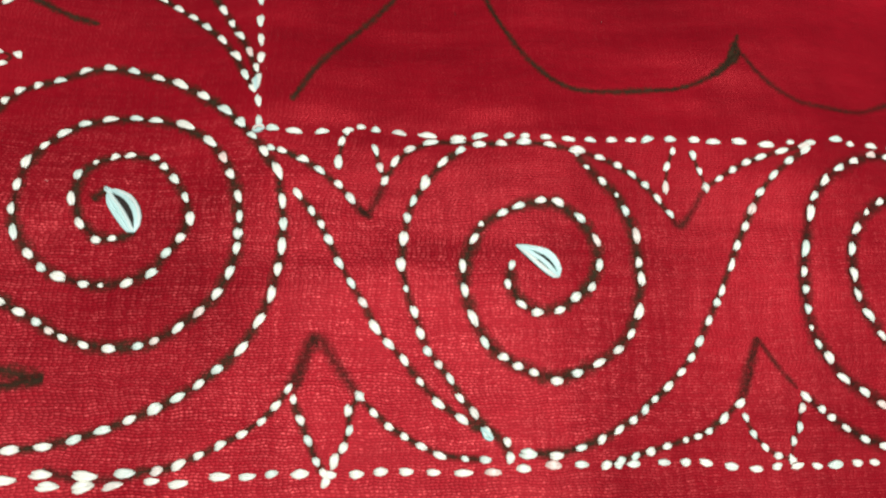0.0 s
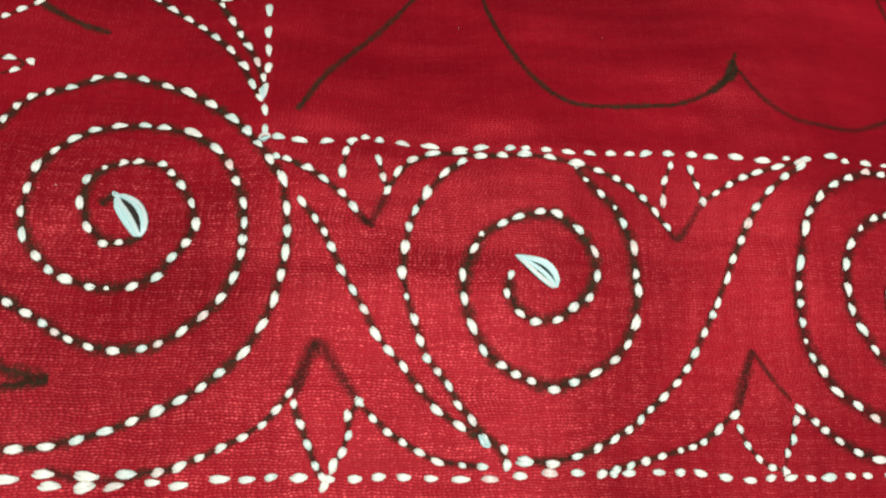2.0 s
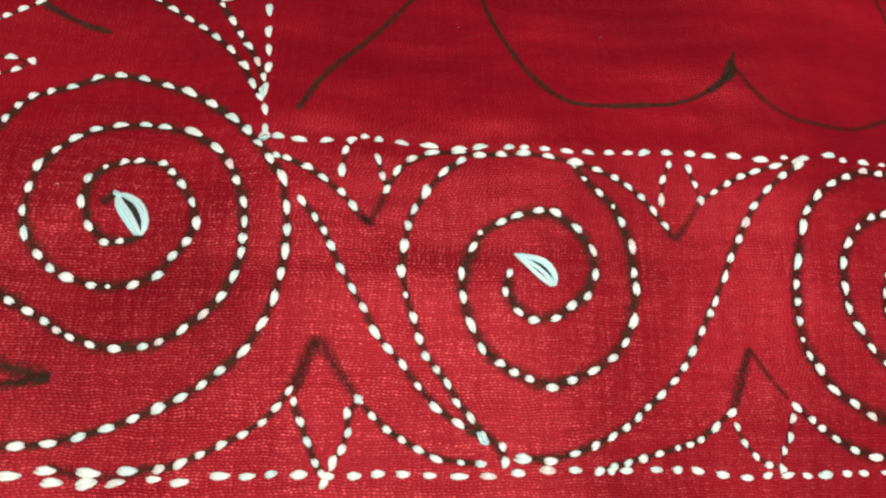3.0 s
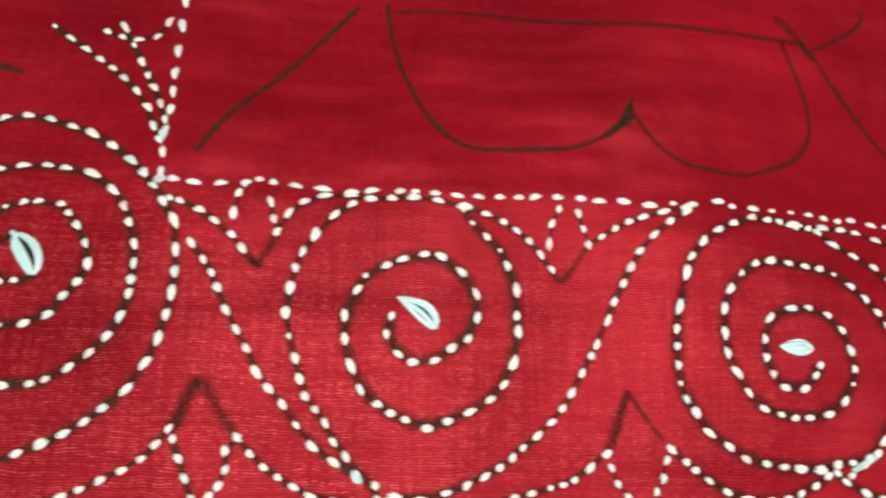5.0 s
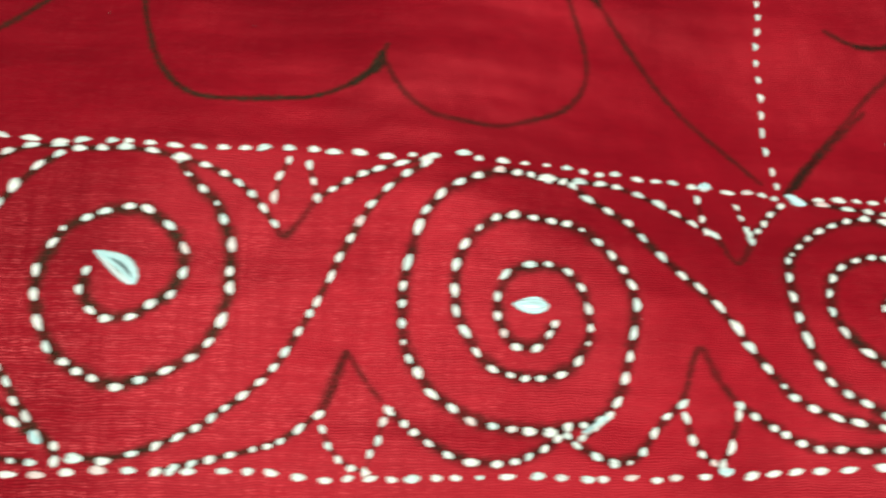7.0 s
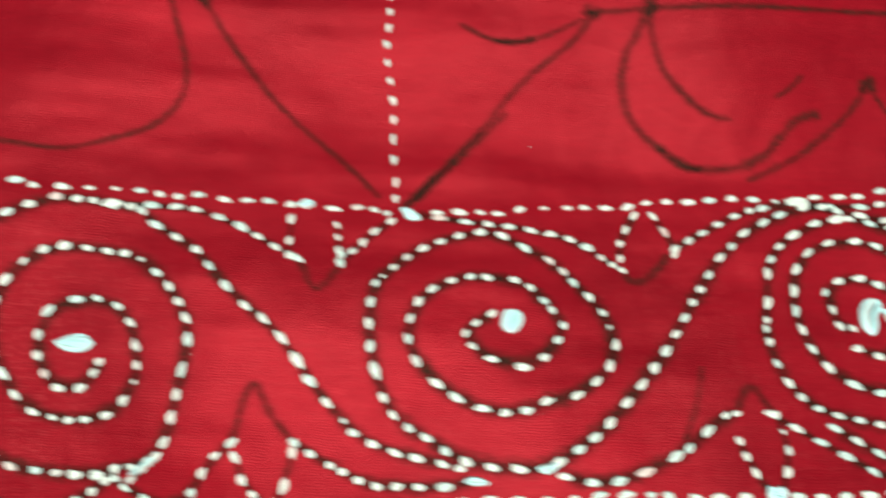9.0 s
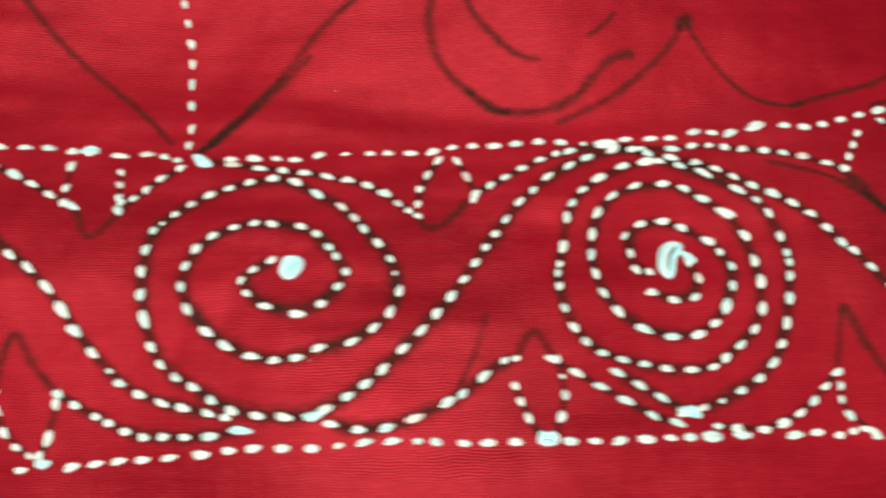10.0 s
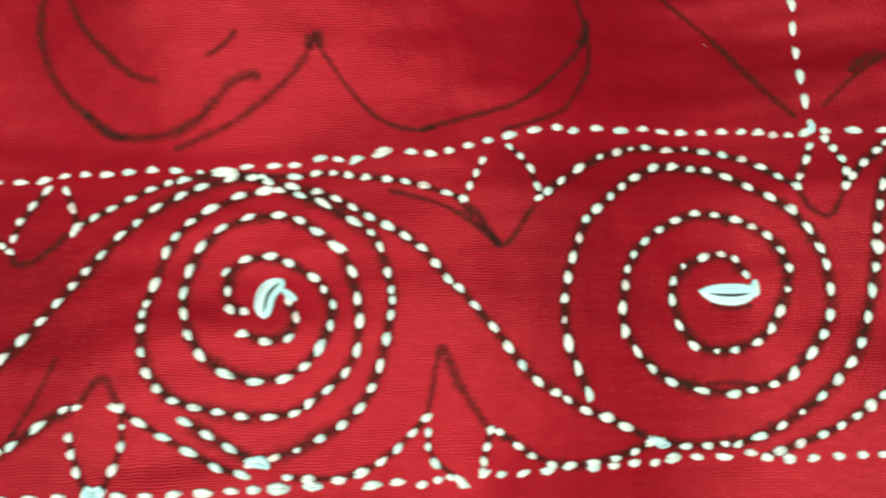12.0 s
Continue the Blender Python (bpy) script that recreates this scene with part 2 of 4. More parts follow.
def build_fabric(parent):
    """A sheet of cotton 0.6 mm thick with a closed hem."""
    nx, ny, thick = 430, 260, 0.0006
    verts, faces = [], []
    for low in (0.0, thick):
        for j in range(ny + 1):
            for i in range(nx + 1):
                x, y = WEST + (EAST - WEST) * i / nx, SOUTH + (NORTH - SOUTH) * j / ny
                verts.append((x, y, height(x, y) - low))
    row, layer = nx + 1, (nx + 1) * (ny + 1)
    for j in range(ny):
        for i in range(nx):
            a = j * row + i
            faces.append((a, a + 1, a + 1 + row, a + row))
            faces.append((layer + a, layer + a + row, layer + a + 1 + row, layer + a + 1))
    rim = [i for i in range(row)] + [j * row + nx for j in range(1, ny + 1)] + [ny * row + i for i in range(nx - 1, -1, -1)] + [j * row for j in range(ny - 1, 0, -1)]
    for a, b in zip(rim, rim[1:] + rim[:1]):
        faces.append((b, a, a + layer, b + layer))
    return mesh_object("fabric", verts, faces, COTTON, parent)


cloth = tagged(new("embroidered_cloth"), "red cotton cloth with white running-stitch scrolls, spread on a table", "cloth")
build_fabric(cloth)


# ---- stitches and drawn lines ----
def stitch_mesh(seed, plies=3):
    """One stitch of floss, length 2, half width 1: a few loosely twisted plies, plump in the middle, their uneven ends dipping into the cloth."""
    rng = random.Random(seed)
    rings, sides = 5, 6
    skew, twist = rng.uniform(-0.25, 0.25), rng.uniform(0.1, 0.5)
    verts, faces = [], []
    for p in range(plies):
        off = (p - (plies - 1) / 2) * ((0.62 if plies == 2 else 0.95) / max(plies - 1, 1))
        a, b = -1 + rng.uniform(0.0, 0.22), 1 - rng.uniform(0.0, 0.22)
        fat, bulge = rng.uniform(0.50, 0.60) + (0.16 if plies == 2 else 0.04), rng.uniform(0.0, 0.18)
        base = len(verts)
        for r in range(rings):
            q = r / (rings - 1) * 2 - 1
            u = a + (q + 1) / 2 * (b - a)
            thick = fat * (0.42 + 0.58 * (1 - q * q))
            y0 = off * (0.55 + 0.45 * (1 - q * q)) + skew * u + twist * 0.35 * math.sin(u * 1.3 + p * 2.1)
            z0 = (0.55 + bulge) * (1 - q * q) - 0.42 + 0.16 * math.cos(u * 1.6 + p * 2.4)
            for s in range(sides):
                t = 2 * math.pi * (s + 0.5 * (r % 2)) / sides
                f = thick * rng.uniform(0.90, 1.10)
                verts.append((u, y0 + math.cos(t) * f, z0 + math.sin(t) * f))
        for r in range(rings - 1):
            for s in range(sides):
                t = (s + 1) % sides
                faces.append((base + r * sides + s, base + (r + 1) * sides + s, base + (r + 1) * sides + t, base + r * sides + t))
        faces.append(tuple(base + s for s in range(sides)))
        faces.append(tuple(base + (rings - 1) * sides + s for s in range(sides - 1, -1, -1)))
    me = bpy.data.meshes.new("stitch")
    me.from_pydata(verts, [], faces)
    me.polygons.foreach_set("use_smooth", [True] * len(me.polygons))
    return me


STITCHES = [stitch_mesh(s, 2 + s % 2) for s in range(16)]
for me in STITCHES:
    me.materials.append(FLOSS)
dice = random.Random(11)


def lay_stitch(x, y, turn, long, wide, parent):
    n = normal_at(x, y)
    along = Vector((math.cos(turn), math.sin(turn), 0))
    along = (along - n * along.dot(n)).normalized()
    m = Matrix((along, n.cross(along), n)).transposed().to_4x4()
    ob = new("stitch", dice.choice(STITCHES))
    ob.parent = parent
    tall = wide * 0.62
    ob.matrix_basis = Matrix.Translation(on_cloth(x, y, tall * 0.30)) @ m @ Matrix.Diagonal((long / 2, wide / 2, tall / 2, 1))
    return ob


def glide(points, counts):
    """A smooth line through the points, cut into counts[i] equal steps between each and the next."""
    pts = [Vector(p) for p in points]
    out, n = [], len(pts)
    for i in range(n - 1):
        p1, p2 = pts[i], pts[i + 1]
        p0 = pts[i - 1] if i else 2 * p1 - p2
        p3 = pts[i + 2] if i < n - 2 else 2 * p2 - p1
        ka, kb, kc = counts[max(i - 1, 0)], counts[i], counts[min(i + 1, n - 2)]
        m1 = ((p1 - p0) / ka * kb + (p2 - p1) / kb * ka) / (ka + kb) * kb
        m2 = ((p2 - p1) / kb * kc + (p3 - p2) / kc * kb) / (kb + kc) * kb
        for k in range(kb):
            u = k / kb
            out.append((2 * u**3 - 3 * u * u + 1) * p1 + (u**3 - 2 * u * u + u) * m1 + (3 * u * u - 2 * u**3) * p2 + (u**3 - u * u) * m2)
    return out + [pts[-1]]


def smooth_line(line, rounds=3):
    """Takes the small jogs out of a line, its ends kept."""
    for _ in range(rounds):
        line = [line[0]] + [(line[max(i - 2, 0)] + line[i - 1] + line[i] + line[i + 1] + line[min(i + 2, len(line) - 1)]) / 5 for i in range(1, len(line) - 1)] + [line[-1]]
    return line


def ribbon(name, line, wide, mat, parent, up):
    """A flat mark on the cloth along a line, its width wavering as a hand's does."""
    verts, faces, across = [], [], []
    n = len(line)
    drift = dice.uniform(0, 50)
    for i, p in enumerate(line):
        d = line[min(i + 1, n - 1)] - line[max(i - 1, 0)]
        side = Vector((-d.y, d.x)).normalized() if d.length > 1e-9 else Vector((0, 1))
        w = wide * (1.0 + 0.30 * noise.noise((drift + i * 0.11, 0.3, 0.7))) * (0.55 if i in (0, n - 1) else 1.0)
        for k in (-1, -0.5, 0, 0.5, 1):
            q = p + side * (w * 1.0 * k)
            verts.append(on_cloth(q.x, q.y, up))
            across.append(k)
        if i:
            for k in range(4):
                a = (i - 1) * 5 + k
                faces.append((a, a + 5, a + 6, a + 1))
    ob = mesh_object(name, verts, faces, mat, parent)
    uv = ob.data.uv_layers.new(name="across")
    for loop in ob.data.loops:
        uv.data[loop.index].uv = (across[loop.vertex_index], 0)
    return ob


def thread_below(line, parent):
    """The floss of a row where it runs on beneath the cloth between its stitches."""
    verts, faces = [], []
    for i, p in enumerate(line):
        d = line[min(i + 1, len(line) - 1)] - line[max(i - 1, 0)]
        side = Vector((-d.y, d.x)).normalized() * 0.00025
        for q, low in ((p - side, -0.0009), (p + side, -0.0009), (p, -0.0013)):
            verts.append(on_cloth(q.x, q.y, low))
        if i:
            for k in range(3):
                a, b = (i - 1) * 3 + k, (i - 1) * 3 + (k + 1) % 3
                faces.append((a, b, b + 3, a + 3))
    return mesh_object("running_thread", verts, faces, FLOSS, parent)


level = [0.00006]


def next_level():
    """Each mark lies a hair above the one before, so that no two share a plane."""
    level[0] += 0.0000012
    return level[0]


def sew(pen, size, *rows):
    """A row of running stitches through guide points in millimetres: x, y and the stitches up to the next. pen: width of the drawn line under it; size: how bold the stitches are."""
    pts = [(x / 1000, y / 1000) for x, y, k in rows]
    counts = [k for x, y, k in rows][:-1]
    spots = glide(pts, counts)
    line = glide(pts, [k * 4 for k in counts])
    if pen:
        part_ob = ribbon("drawn_line", smooth_line(line), pen / 1000, INK if pts[0][0] < 0.07 else FAINT_INK, cloth, next_level())
        part_ob["label"] = "dark brown marker line drawn under the stitching"
    else:
        part_ob = thread_below(line, cloth)
    for i, p in enumerate(spots):
        d = spots[min(i + 1, len(spots) - 1)] - spots[max(i - 1, 0)]
        steps = 1 if i in (0, len(spots) - 1) else 2
        pitch = d.length / steps
        long = min(max(pitch * dice.uniform(0.52, 0.71), 0.0018), 0.0042)
        wide = dice.uniform(0.00112, 0.00150) * (0.85 + long * 60)
        if dice.random() < 0.04:
            long, wide = long * 0.6, wide * 0.7
        elif dice.random() < 0.08:
            long, wide = long * 1.18, wide * 1.25
        lay_stitch(p.x, p.y, math.atan2(d.y, d.x) + dice.uniform(-0.13, 0.13), long * size, wide * size, part_ob)


def draw(wide, ink, *points):
    """A freehand marker line with no stitches on it yet; points in millimetres."""
    pts = [(x / 1000, y / 1000) for x, y in points]
    ribbon("drawn_line", smooth_line(glide(pts, [10] * (len(pts) - 1)), 4), wide / 1000, ink, cloth, next_level())["label"] = "brown marker line on bare cloth"


def along_path(points, steps):
    """A polyline cut anew into equal steps."""
    runs = [(q - p).length for p, q in zip(points, points[1:])]
    out = []
    for k in range(steps + 1):
        want, i = sum(runs) * k / steps, 0
        while i < len(runs) - 1 and want > runs[i]:
            want, i = want - runs[i], i + 1
        out.append(points[i].lerp(points[i + 1], min(want / max(runs[i], 1e-9), 1.0)))
    return out


def strand(line, heights, thick, parent):
    """One strand of floss laid over the cloth, drawn thin where it goes under."""
    verts, faces, sides, n = [], [], 6, len(line)
    for i, (p, h) in enumerate(zip(line, heights)):
        d = line[min(i + 1, n - 1)] - line[max(i - 1, 0)]
        side = Vector((-d.y, d.x)).normalized()
        up, mid = normal_at(p.x, p.y), on_cloth(p.x, p.y, h)
        r = thick * (0.55 if i in (0, n - 1) else 1.0)
        for k in range(sides):
            a = 2 * math.pi * k / sides
            verts.append(mid + side.to_3d() * (math.cos(a) * r) + up * (math.sin(a) * r))
        if i:
            for k in range(sides):
                a, b = (i - 1) * sides + k, (i - 1) * sides + (k + 1) % sides
                faces.append((a, b, b + sides, a + sides))
    return mesh_object("strand", verts, faces, SATIN_FLOSS, parent)


def satin(slit, *points):
    """A small leaf of floss strands laid side by side from tip to tip, parted down the middle if slit; outline points in millimetres."""
    pts = [Vector((x / 1000, y / 1000)) for x, y in points]
    middle = sum(pts, Vector((0, 0))) / len(pts)
    pts = [middle + (p - middle) * (1.0 if slit else 0.78) for p in pts]
    outline = glide(pts + [pts[0]], [4] * len(pts))[:-1]
    n = len(outline)
    tip, tail = max(((i, j) for i in range(n) for j in range(i + 1, n)), key=lambda ij: (outline[ij[0]] - outline[ij[1]]).length)
    left = along_path(outline[tip:tail + 1], 8)
    right = along_path((outline[tail:] + outline[:tip + 1])[::-1], 8)
    mid = sum(outline, Vector((0, 0))) / n
    verts = [on_cloth(p.x, p.y, 0.00012) for p in outline] + [on_cloth(mid.x, mid.y, 0.00030)]
    pad = mesh_object("satin_patch", verts, [(i, (i + 1) % n, n) for i in range(n)], INK_BED if slit else SATIN_FLOSS, cloth)
    pad["label"] = "pale satin-stitched leaf filling a scroll's centre"
    broad = max((p - q).length for p, q in zip(left, right))
    count = max(3, round(broad / 0.00052))
    for j in range(count):
        w = (j + 0.5) / count
        if slit:
            w = w * (1 - 0.14 * slit) if w < 0.5 else 1 - (1 - w) * (1 - 0.14 * slit)
        jog = dice.uniform(-0.05, 0.05) if slit else dice.uniform(-0.22, 0.22)
        line = [p.lerp(q, min(max(w + jog * math.sin(math.pi * i / 8), 0.0), 1.0)) for i, (p, q) in enumerate(zip(left, right))]
        heights = [0.00018 + 0.00055 * math.sin(math.pi * (i + 0.4) / 8.8) * (1 - 0.6 * abs(2 * w - 1)) for i in range(9)]
        strand(line, heights, broad / count * (dice.uniform(0.52, 0.68) if slit else dice.uniform(0.34, 0.66)), pad)



draw(1.4, PALE_INK, (-19.6, -23.7), (-17.8, -19.8), (-15.5, -14.8), (-12.9, -18.5), (-10.2, -22.1), (-8.1, -24.8))
draw(1.4, PALE_INK, (-18.8, -24.6), (-17.2, -20.4), (-15.6, -15.4))
draw(1.26, PALE_INK, (59.8, -26.2), (62.0, -20.1), (64.2, -14.6))
draw(0.7, PALE_INK, (64.2, -14.6), (67.9, -20.1), (71.2, -23.8))
draw(0.98, PALE_INK, (60.2, -26.8), (62.7, -20.8), (64.3, -15.3))
draw(1.26, PALE_INK, (-10.2, 8.7), (-7.1, 5.8), (-4.2, 12.6))
draw(1.12, PALE_INK, (-8.8, 7.1), (-7.2, 5.9), (-6.7, 5.1))
draw(1.12, PALE_INK, (49.6, 8.2), (51.4, 5.6), (54.5, 9.4), (57.3, 13.6))
draw(1.12, INK, (7.2, 74.2), (0.1, 63.6), (-8.6, 49.2), (-16.9, 37.8), (-21.5, 28.0))
draw(0.98, INK, (13.8, 75.6), (14.8, 68.1), (16.7, 58.3), (20.4, 48.1), (25.1, 38.8), (31.6, 33.4), (39.6, 33.3), (48.7, 34.4), (55.2, 35.0), (62.1, 38.1), (66.9, 42.4), (69.4, 48.6))
draw(1.12, INK, (62.0, 37.9), (65.8, 41.0), (68.3, 46.5), (68.5, 42.9), (66.2, 41.0))
draw(0.84, INK, (64.3, 39.3), (67.7, 42.4), (68.8, 44.5))
draw(1.26, INK, (-75.9, 53.5), (-71.2, 50.9), (-66.6, 48.7), (-60.6, 47.0))
draw(1.96, INK, (-66.6, -19.9), (-64.4, -20.4), (-61.1, -21.5), (-57.8, -22.0))
draw(1.4, INK, (-65.9, -23.4), (-62.5, -22.9), (-57.8, -22.1))
draw(1.19, PALE_INK, (127.0, -23.0), (128.5, -17.8), (130.7, -12.2), (133.7, -18.3), (138.0, -23.1))
draw(1.02, PALE_INK, (69.0, 43.9), (71.5, 38.9), (74.7, 35.1), (79.0, 32.2), (82.9, 31.6), (90.0, 30.8), (94.9, 31.6), (100.9, 34.0), (107.1, 37.0), (111.8, 42.9), (112.7, 49.2), (111.3, 56.3), (108.7, 64.8), (108.3, 68.4))
draw(1.19, PALE_INK, (113.1, 67.1), (116.7, 63.1), (121.2, 55.9), (131.2, 43.3), (145.0, 31.9), (152.1, 24.4))
draw(1.53, PALE_INK, (178.9, 43.9), (169.0, 34.5), (160.6, 26.0), (156.1, 21.7))
draw(1.36, PALE_INK, (167.9, 33.4), (160.7, 26.2), (156.5, 21.7))
draw(1.02, PALE_INK, (136.7, 10.5), (138.4, 8.3), (140.6, 3.8), (144.2, 7.9), (147.0, 11.7))
draw(1.19, PALE_INK, (14.6, 72.2), (36.2, 72.6), (68.0, 69.5), (108.5, 68.0), (114.2, 67.6))
draw(1.7, PALE_INK, (107.4, 74.8), (111.5, 70.8), (114.8, 65.6), (116.2, 63.7))
draw(1.02, PALE_INK, (114.8, 65.6), (122.8, 69.8), (129.8, 74.9), (131.1, 78.8))
draw(1.19, PALE_INK, (200.2, 8.8), (202.4, 5.7), (206.6, 8.1), (210.0, 12.1))
draw(1.19, PALE_INK, (159.4, 23.7), (162.8, 29.2), (172.0, 38.6), (179.9, 47.7), (184.7, 51.9), (192.0, 57.2), (195.0, 60.4), (196.8, 63.6))
draw(1.53, PALE_INK, (208.9, 64.4), (206.9, 60.4), (205.1, 57.3), (203.0, 52.2), (203.6, 45.1), (206.4, 39.8), (211.7, 34.7), (216.1, 31.2), (222.1, 30.4), (228.3, 31.1), (233.1, 33.9), (237.2, 38.6), (240.5, 41.3), (244.5, 41.7))
draw(1.19, PALE_INK, (210.9, 36.0), (212.4, 34.7), (216.1, 31.2), (219.1, 30.6))
draw(1.02, PALE_INK, (209.2, 64.2), (208.6, 60.0), (210.7, 52.3), (214.6, 47.2), (219.3, 42.9), (222.4, 41.3), (225.6, 40.8))
draw(1.19, PALE_INK, (228.0, 27.8), (232.9, 29.8), (239.4, 33.1), (246.9, 38.7), (252.5, 44.1), (254.9, 49.4))
draw(1.7, PALE_INK, (253.7, 46.4), (254.5, 48.6), (256.1, 49.0), (255.7, 46.8))
draw(0.85, PALE_INK, (255.7, 47.1), (260.9, 39.3), (267.0, 32.5), (273.8, 30.0), (277.5, 30.4))
draw(0.68, PALE_INK, (212.4, -10.3), (210.3, -17.1), (207.0, -23.5))
draw(1.19, PALE_INK, (217.1, -18.8), (220.2, -13.8), (222.5, -16.5), (224.2, -19.1))
draw(0.85, PALE_INK, (176.1, 57.9), (180.7, 57.6), (184.6, 58.2))
draw(0.85, PALE_INK, (234.5, 45.0), (238.2, 47.2), (240.5, 49.8))
draw(1.02, PALE_INK, (274.7, 29.9), (279.0, 31.1), (286.1, 32.7), (293.4, 34.8), (299.7, 39.8), (304.8, 45.2), (308.0, 49.9), (307.3, 55.9), (306.1, 60.9))
draw(1.02, PALE_INK, (308.2, 52.5), (308.2, 43.9), (303.9, 36.0), (299.8, 32.2), (289.5, 29.1))
draw(1.53, PALE_INK, (308.4, 54.3), (308.4, 51.7), (306.2, 47.9))
draw(1.02, PALE_INK, (323.3, 63.4), (333.7, 50.4), (339.0, 40.7), (345.5, 30.4))
draw(0.85, PALE_INK, (350.0, 32.0), (355.7, 37.4), (360.4, 40.5))
draw(1.53, PALE_INK, (355.2, 38.3), (358.1, 40.9), (362.2, 40.6))
draw(1.02, PALE_INK, (282.3, 16.1), (285.3, 12.5), (288.7, 6.8), (291.9, 10.2), (295.9, 15.8))
draw(1.02, PALE_INK, (280.6, 17.1), (283.9, 12.6), (288.4, 7.5))
draw(1.02, PALE_INK, (343.3, 16.9), (344.5, 13.1), (347.5, 10.5), (350.7, 16.2))
draw(0.9, PALE_INK, (268.5, 18.6), (276.5, 16.0), (282.3, 12.9), (288.6, 6.7))
draw(0.85, PALE_INK, (274.8, -22.1), (276.1, -16.3), (277.3, -9.9))
draw(1.36, PALE_INK, (277.8, -9.9), (280.3, -16.4), (284.0, -22.2), (285.7, -24.5))
draw(1.02, PALE_INK, (324.5, -17.9), (329.0, -17.7), (333.1, -18.5))
draw(1.2, PALE_INK, (-56.2, -35.4), (-52.6, -36.6), (-49.0, -37.2), (-43.0, -36.8))
draw(1.1, PALE_INK, (326.5, -4.0), (330.0, -4.9), (333.5, -4.3))
draw(1.02, PALE_INK, (194.0, 63.4), (209.8, 63.5), (227.0, 62.8), (252.9, 63.2), (276.0, 63.6))
draw(1.9, PALE_INK, (195.2, 65.0), (196.4, 63.6), (198.4, 62.6))
draw(1.8, PALE_INK, (208.2, 66.0), (209.0, 64.2), (210.2, 62.8))
draw(1.02, PALE_INK, (168.6, 61.5), (174.7, 58.3), (180.7, 57.5), (187.9, 59.2), (194.8, 62.2))
sew(1.4, 1.0, (-75.7, 20.8, 1), (-74.2, 24.6, 2), (-70.8, 30.0, 2), (-64.7, 32.8, 1), (-60.7, 35.4, 2), (-52.0, 35.6, 1), (-47.0, 33.8, 1), (-42.6, 32.2, 2), (-33.3, 25.7, 3), (-25.6, 17.1, 1), (-22.9, 13.3, 0))
sew(1.4, 1.0, (-22.9, 13.3, 1), (-21.8, 7.7, 2), (-21.5, -0.3, 3), (-24.6, -12.9, 1), (-27.3, -17.4, 1), (-31.1, -20.6, 1), (-33.9, -22.9, 3), (-44.4, -28.2, 3), (-56.5, -32.1, 2), (-65.1, -32.9, 0))
sew(1.6, 1.0, (-50.4, 1.4, 1), (-53.0, 1.2, 2), (-58.2, 8.7, 1), (-57.8, 13.3, 2), (-52.1, 16.8, 1), (-49.5, 17.1, 1), (-45.0, 16.5, 1), (-43.0, 14.6, 1), (-40.9, 12.1, 2), (-37.3, 4.7, 1), (-38.7, 1.2, 1), (-40.8, -1.3, 1), (-43.0, -4.8, 2), (-51.2, -6.7, 1), (-54.0, -6.5, 1), (-58.1, -5.3, 2), (-63.2, -1.5, 1), (-66.1, 2.2, 2), (-67.2, 10.9, 1), (-66.6, 15.5, 1), (-64.4, 18.8, 0))
sew(1.6, 1.0, (-64.4, 18.8, 2), (-58.6, 23.6, 2), (-49.7, 24.8, 1), (-45.9, 24.2, 1), (-40.4, 22.9, 1), (-35.3, 19.2, 2), (-31.0, 12.6, 1), (-29.4, 8.5, 2), (-28.9, 1.7, 1), (-28.9, -0.8, 1), (-29.8, -4.9, 3), (-37.8, -13.9, 1), (-41.5, -15.9, 1), (-44.1, -16.7, 1), (-48.7, -17.1, 2), (-55.9, -15.4, 2), (-60.1, -12.9, 3), (-69.0, -8.0, 0))
sew(1.2, 1.0, (-57.7, 60.0, 3), (-46.0, 51.4, 2), (-39.6, 46.3, 2), (-32.8, 38.4, 1), (-30.6, 33.8, 1), (-28.8, 30.5, 0))
sew(1.1, 1.0, (-42.9, 60.7, 2), (-36.8, 50.6, 2), (-32.7, 43.6, 2), (-28.6, 35.4, 1), (-28.6, 32.1, 0))
sew(0.0, 1.0, (-31.1, 68.7, 3), (-29.1, 47.5, 2), (-28.0, 38.0, 1), (-27.9, 32.6, 2), (-26.9, 23.1, 0))
sew(0.0, 1.0, (-24.5, 21.7, 1), (-20.6, 21.3, 2), (-11.1, 22.3, 1), (-8.7, 23.2, 1), (-6.0, 22.8, 2), (3.6, 22.2, 1), (9.3, 21.6, 1), (13.4, 22.0, 1), (18.9, 22.0, 1), (21.9, 22.1, 2), (30.3, 21.8, 3), (43.0, 22.7, 1), (46.5, 23.1, 2), (56.1, 23.3, 1), (59.8, 22.9, 1), (65.0, 22.9, 1), (70.3, 22.2, 1), (75.3, 22.8, 1), (79.3, 22.8, 1), (85.4, 24.0, 1), (88.5, 23.1, 0))
sew(1.1, 1.0, (-24.4, 17.7, 1), (-22.5, 17.3, 1), (-18.7, 15.7, 1), (-15.8, 13.8, 1), (-12.4, 11.3, 1), (-10.2, 8.7, 0))
sew(0.6, 1.0, (-12.5, 15.6, 1), (-12.1, 19.9, 1), (-11.1, 22.1, 0))
sew(0.8, 1.0, (-6.1, 18.7, 1), (-5.1, 15.1, 1), (-4.2, 12.6, 0))
sew(1.0, 1.0, (-4.2, 12.6, 1), (-2.4, 16.5, 2), (4.1, 20.7, 1), (9.3, 21.0, 1), (13.3, 20.2, 2), (21.6, 20.8, 3), (36.3, 18.4, 3), (45.0, 13.6, 2), (49.6, 8.2, 0))
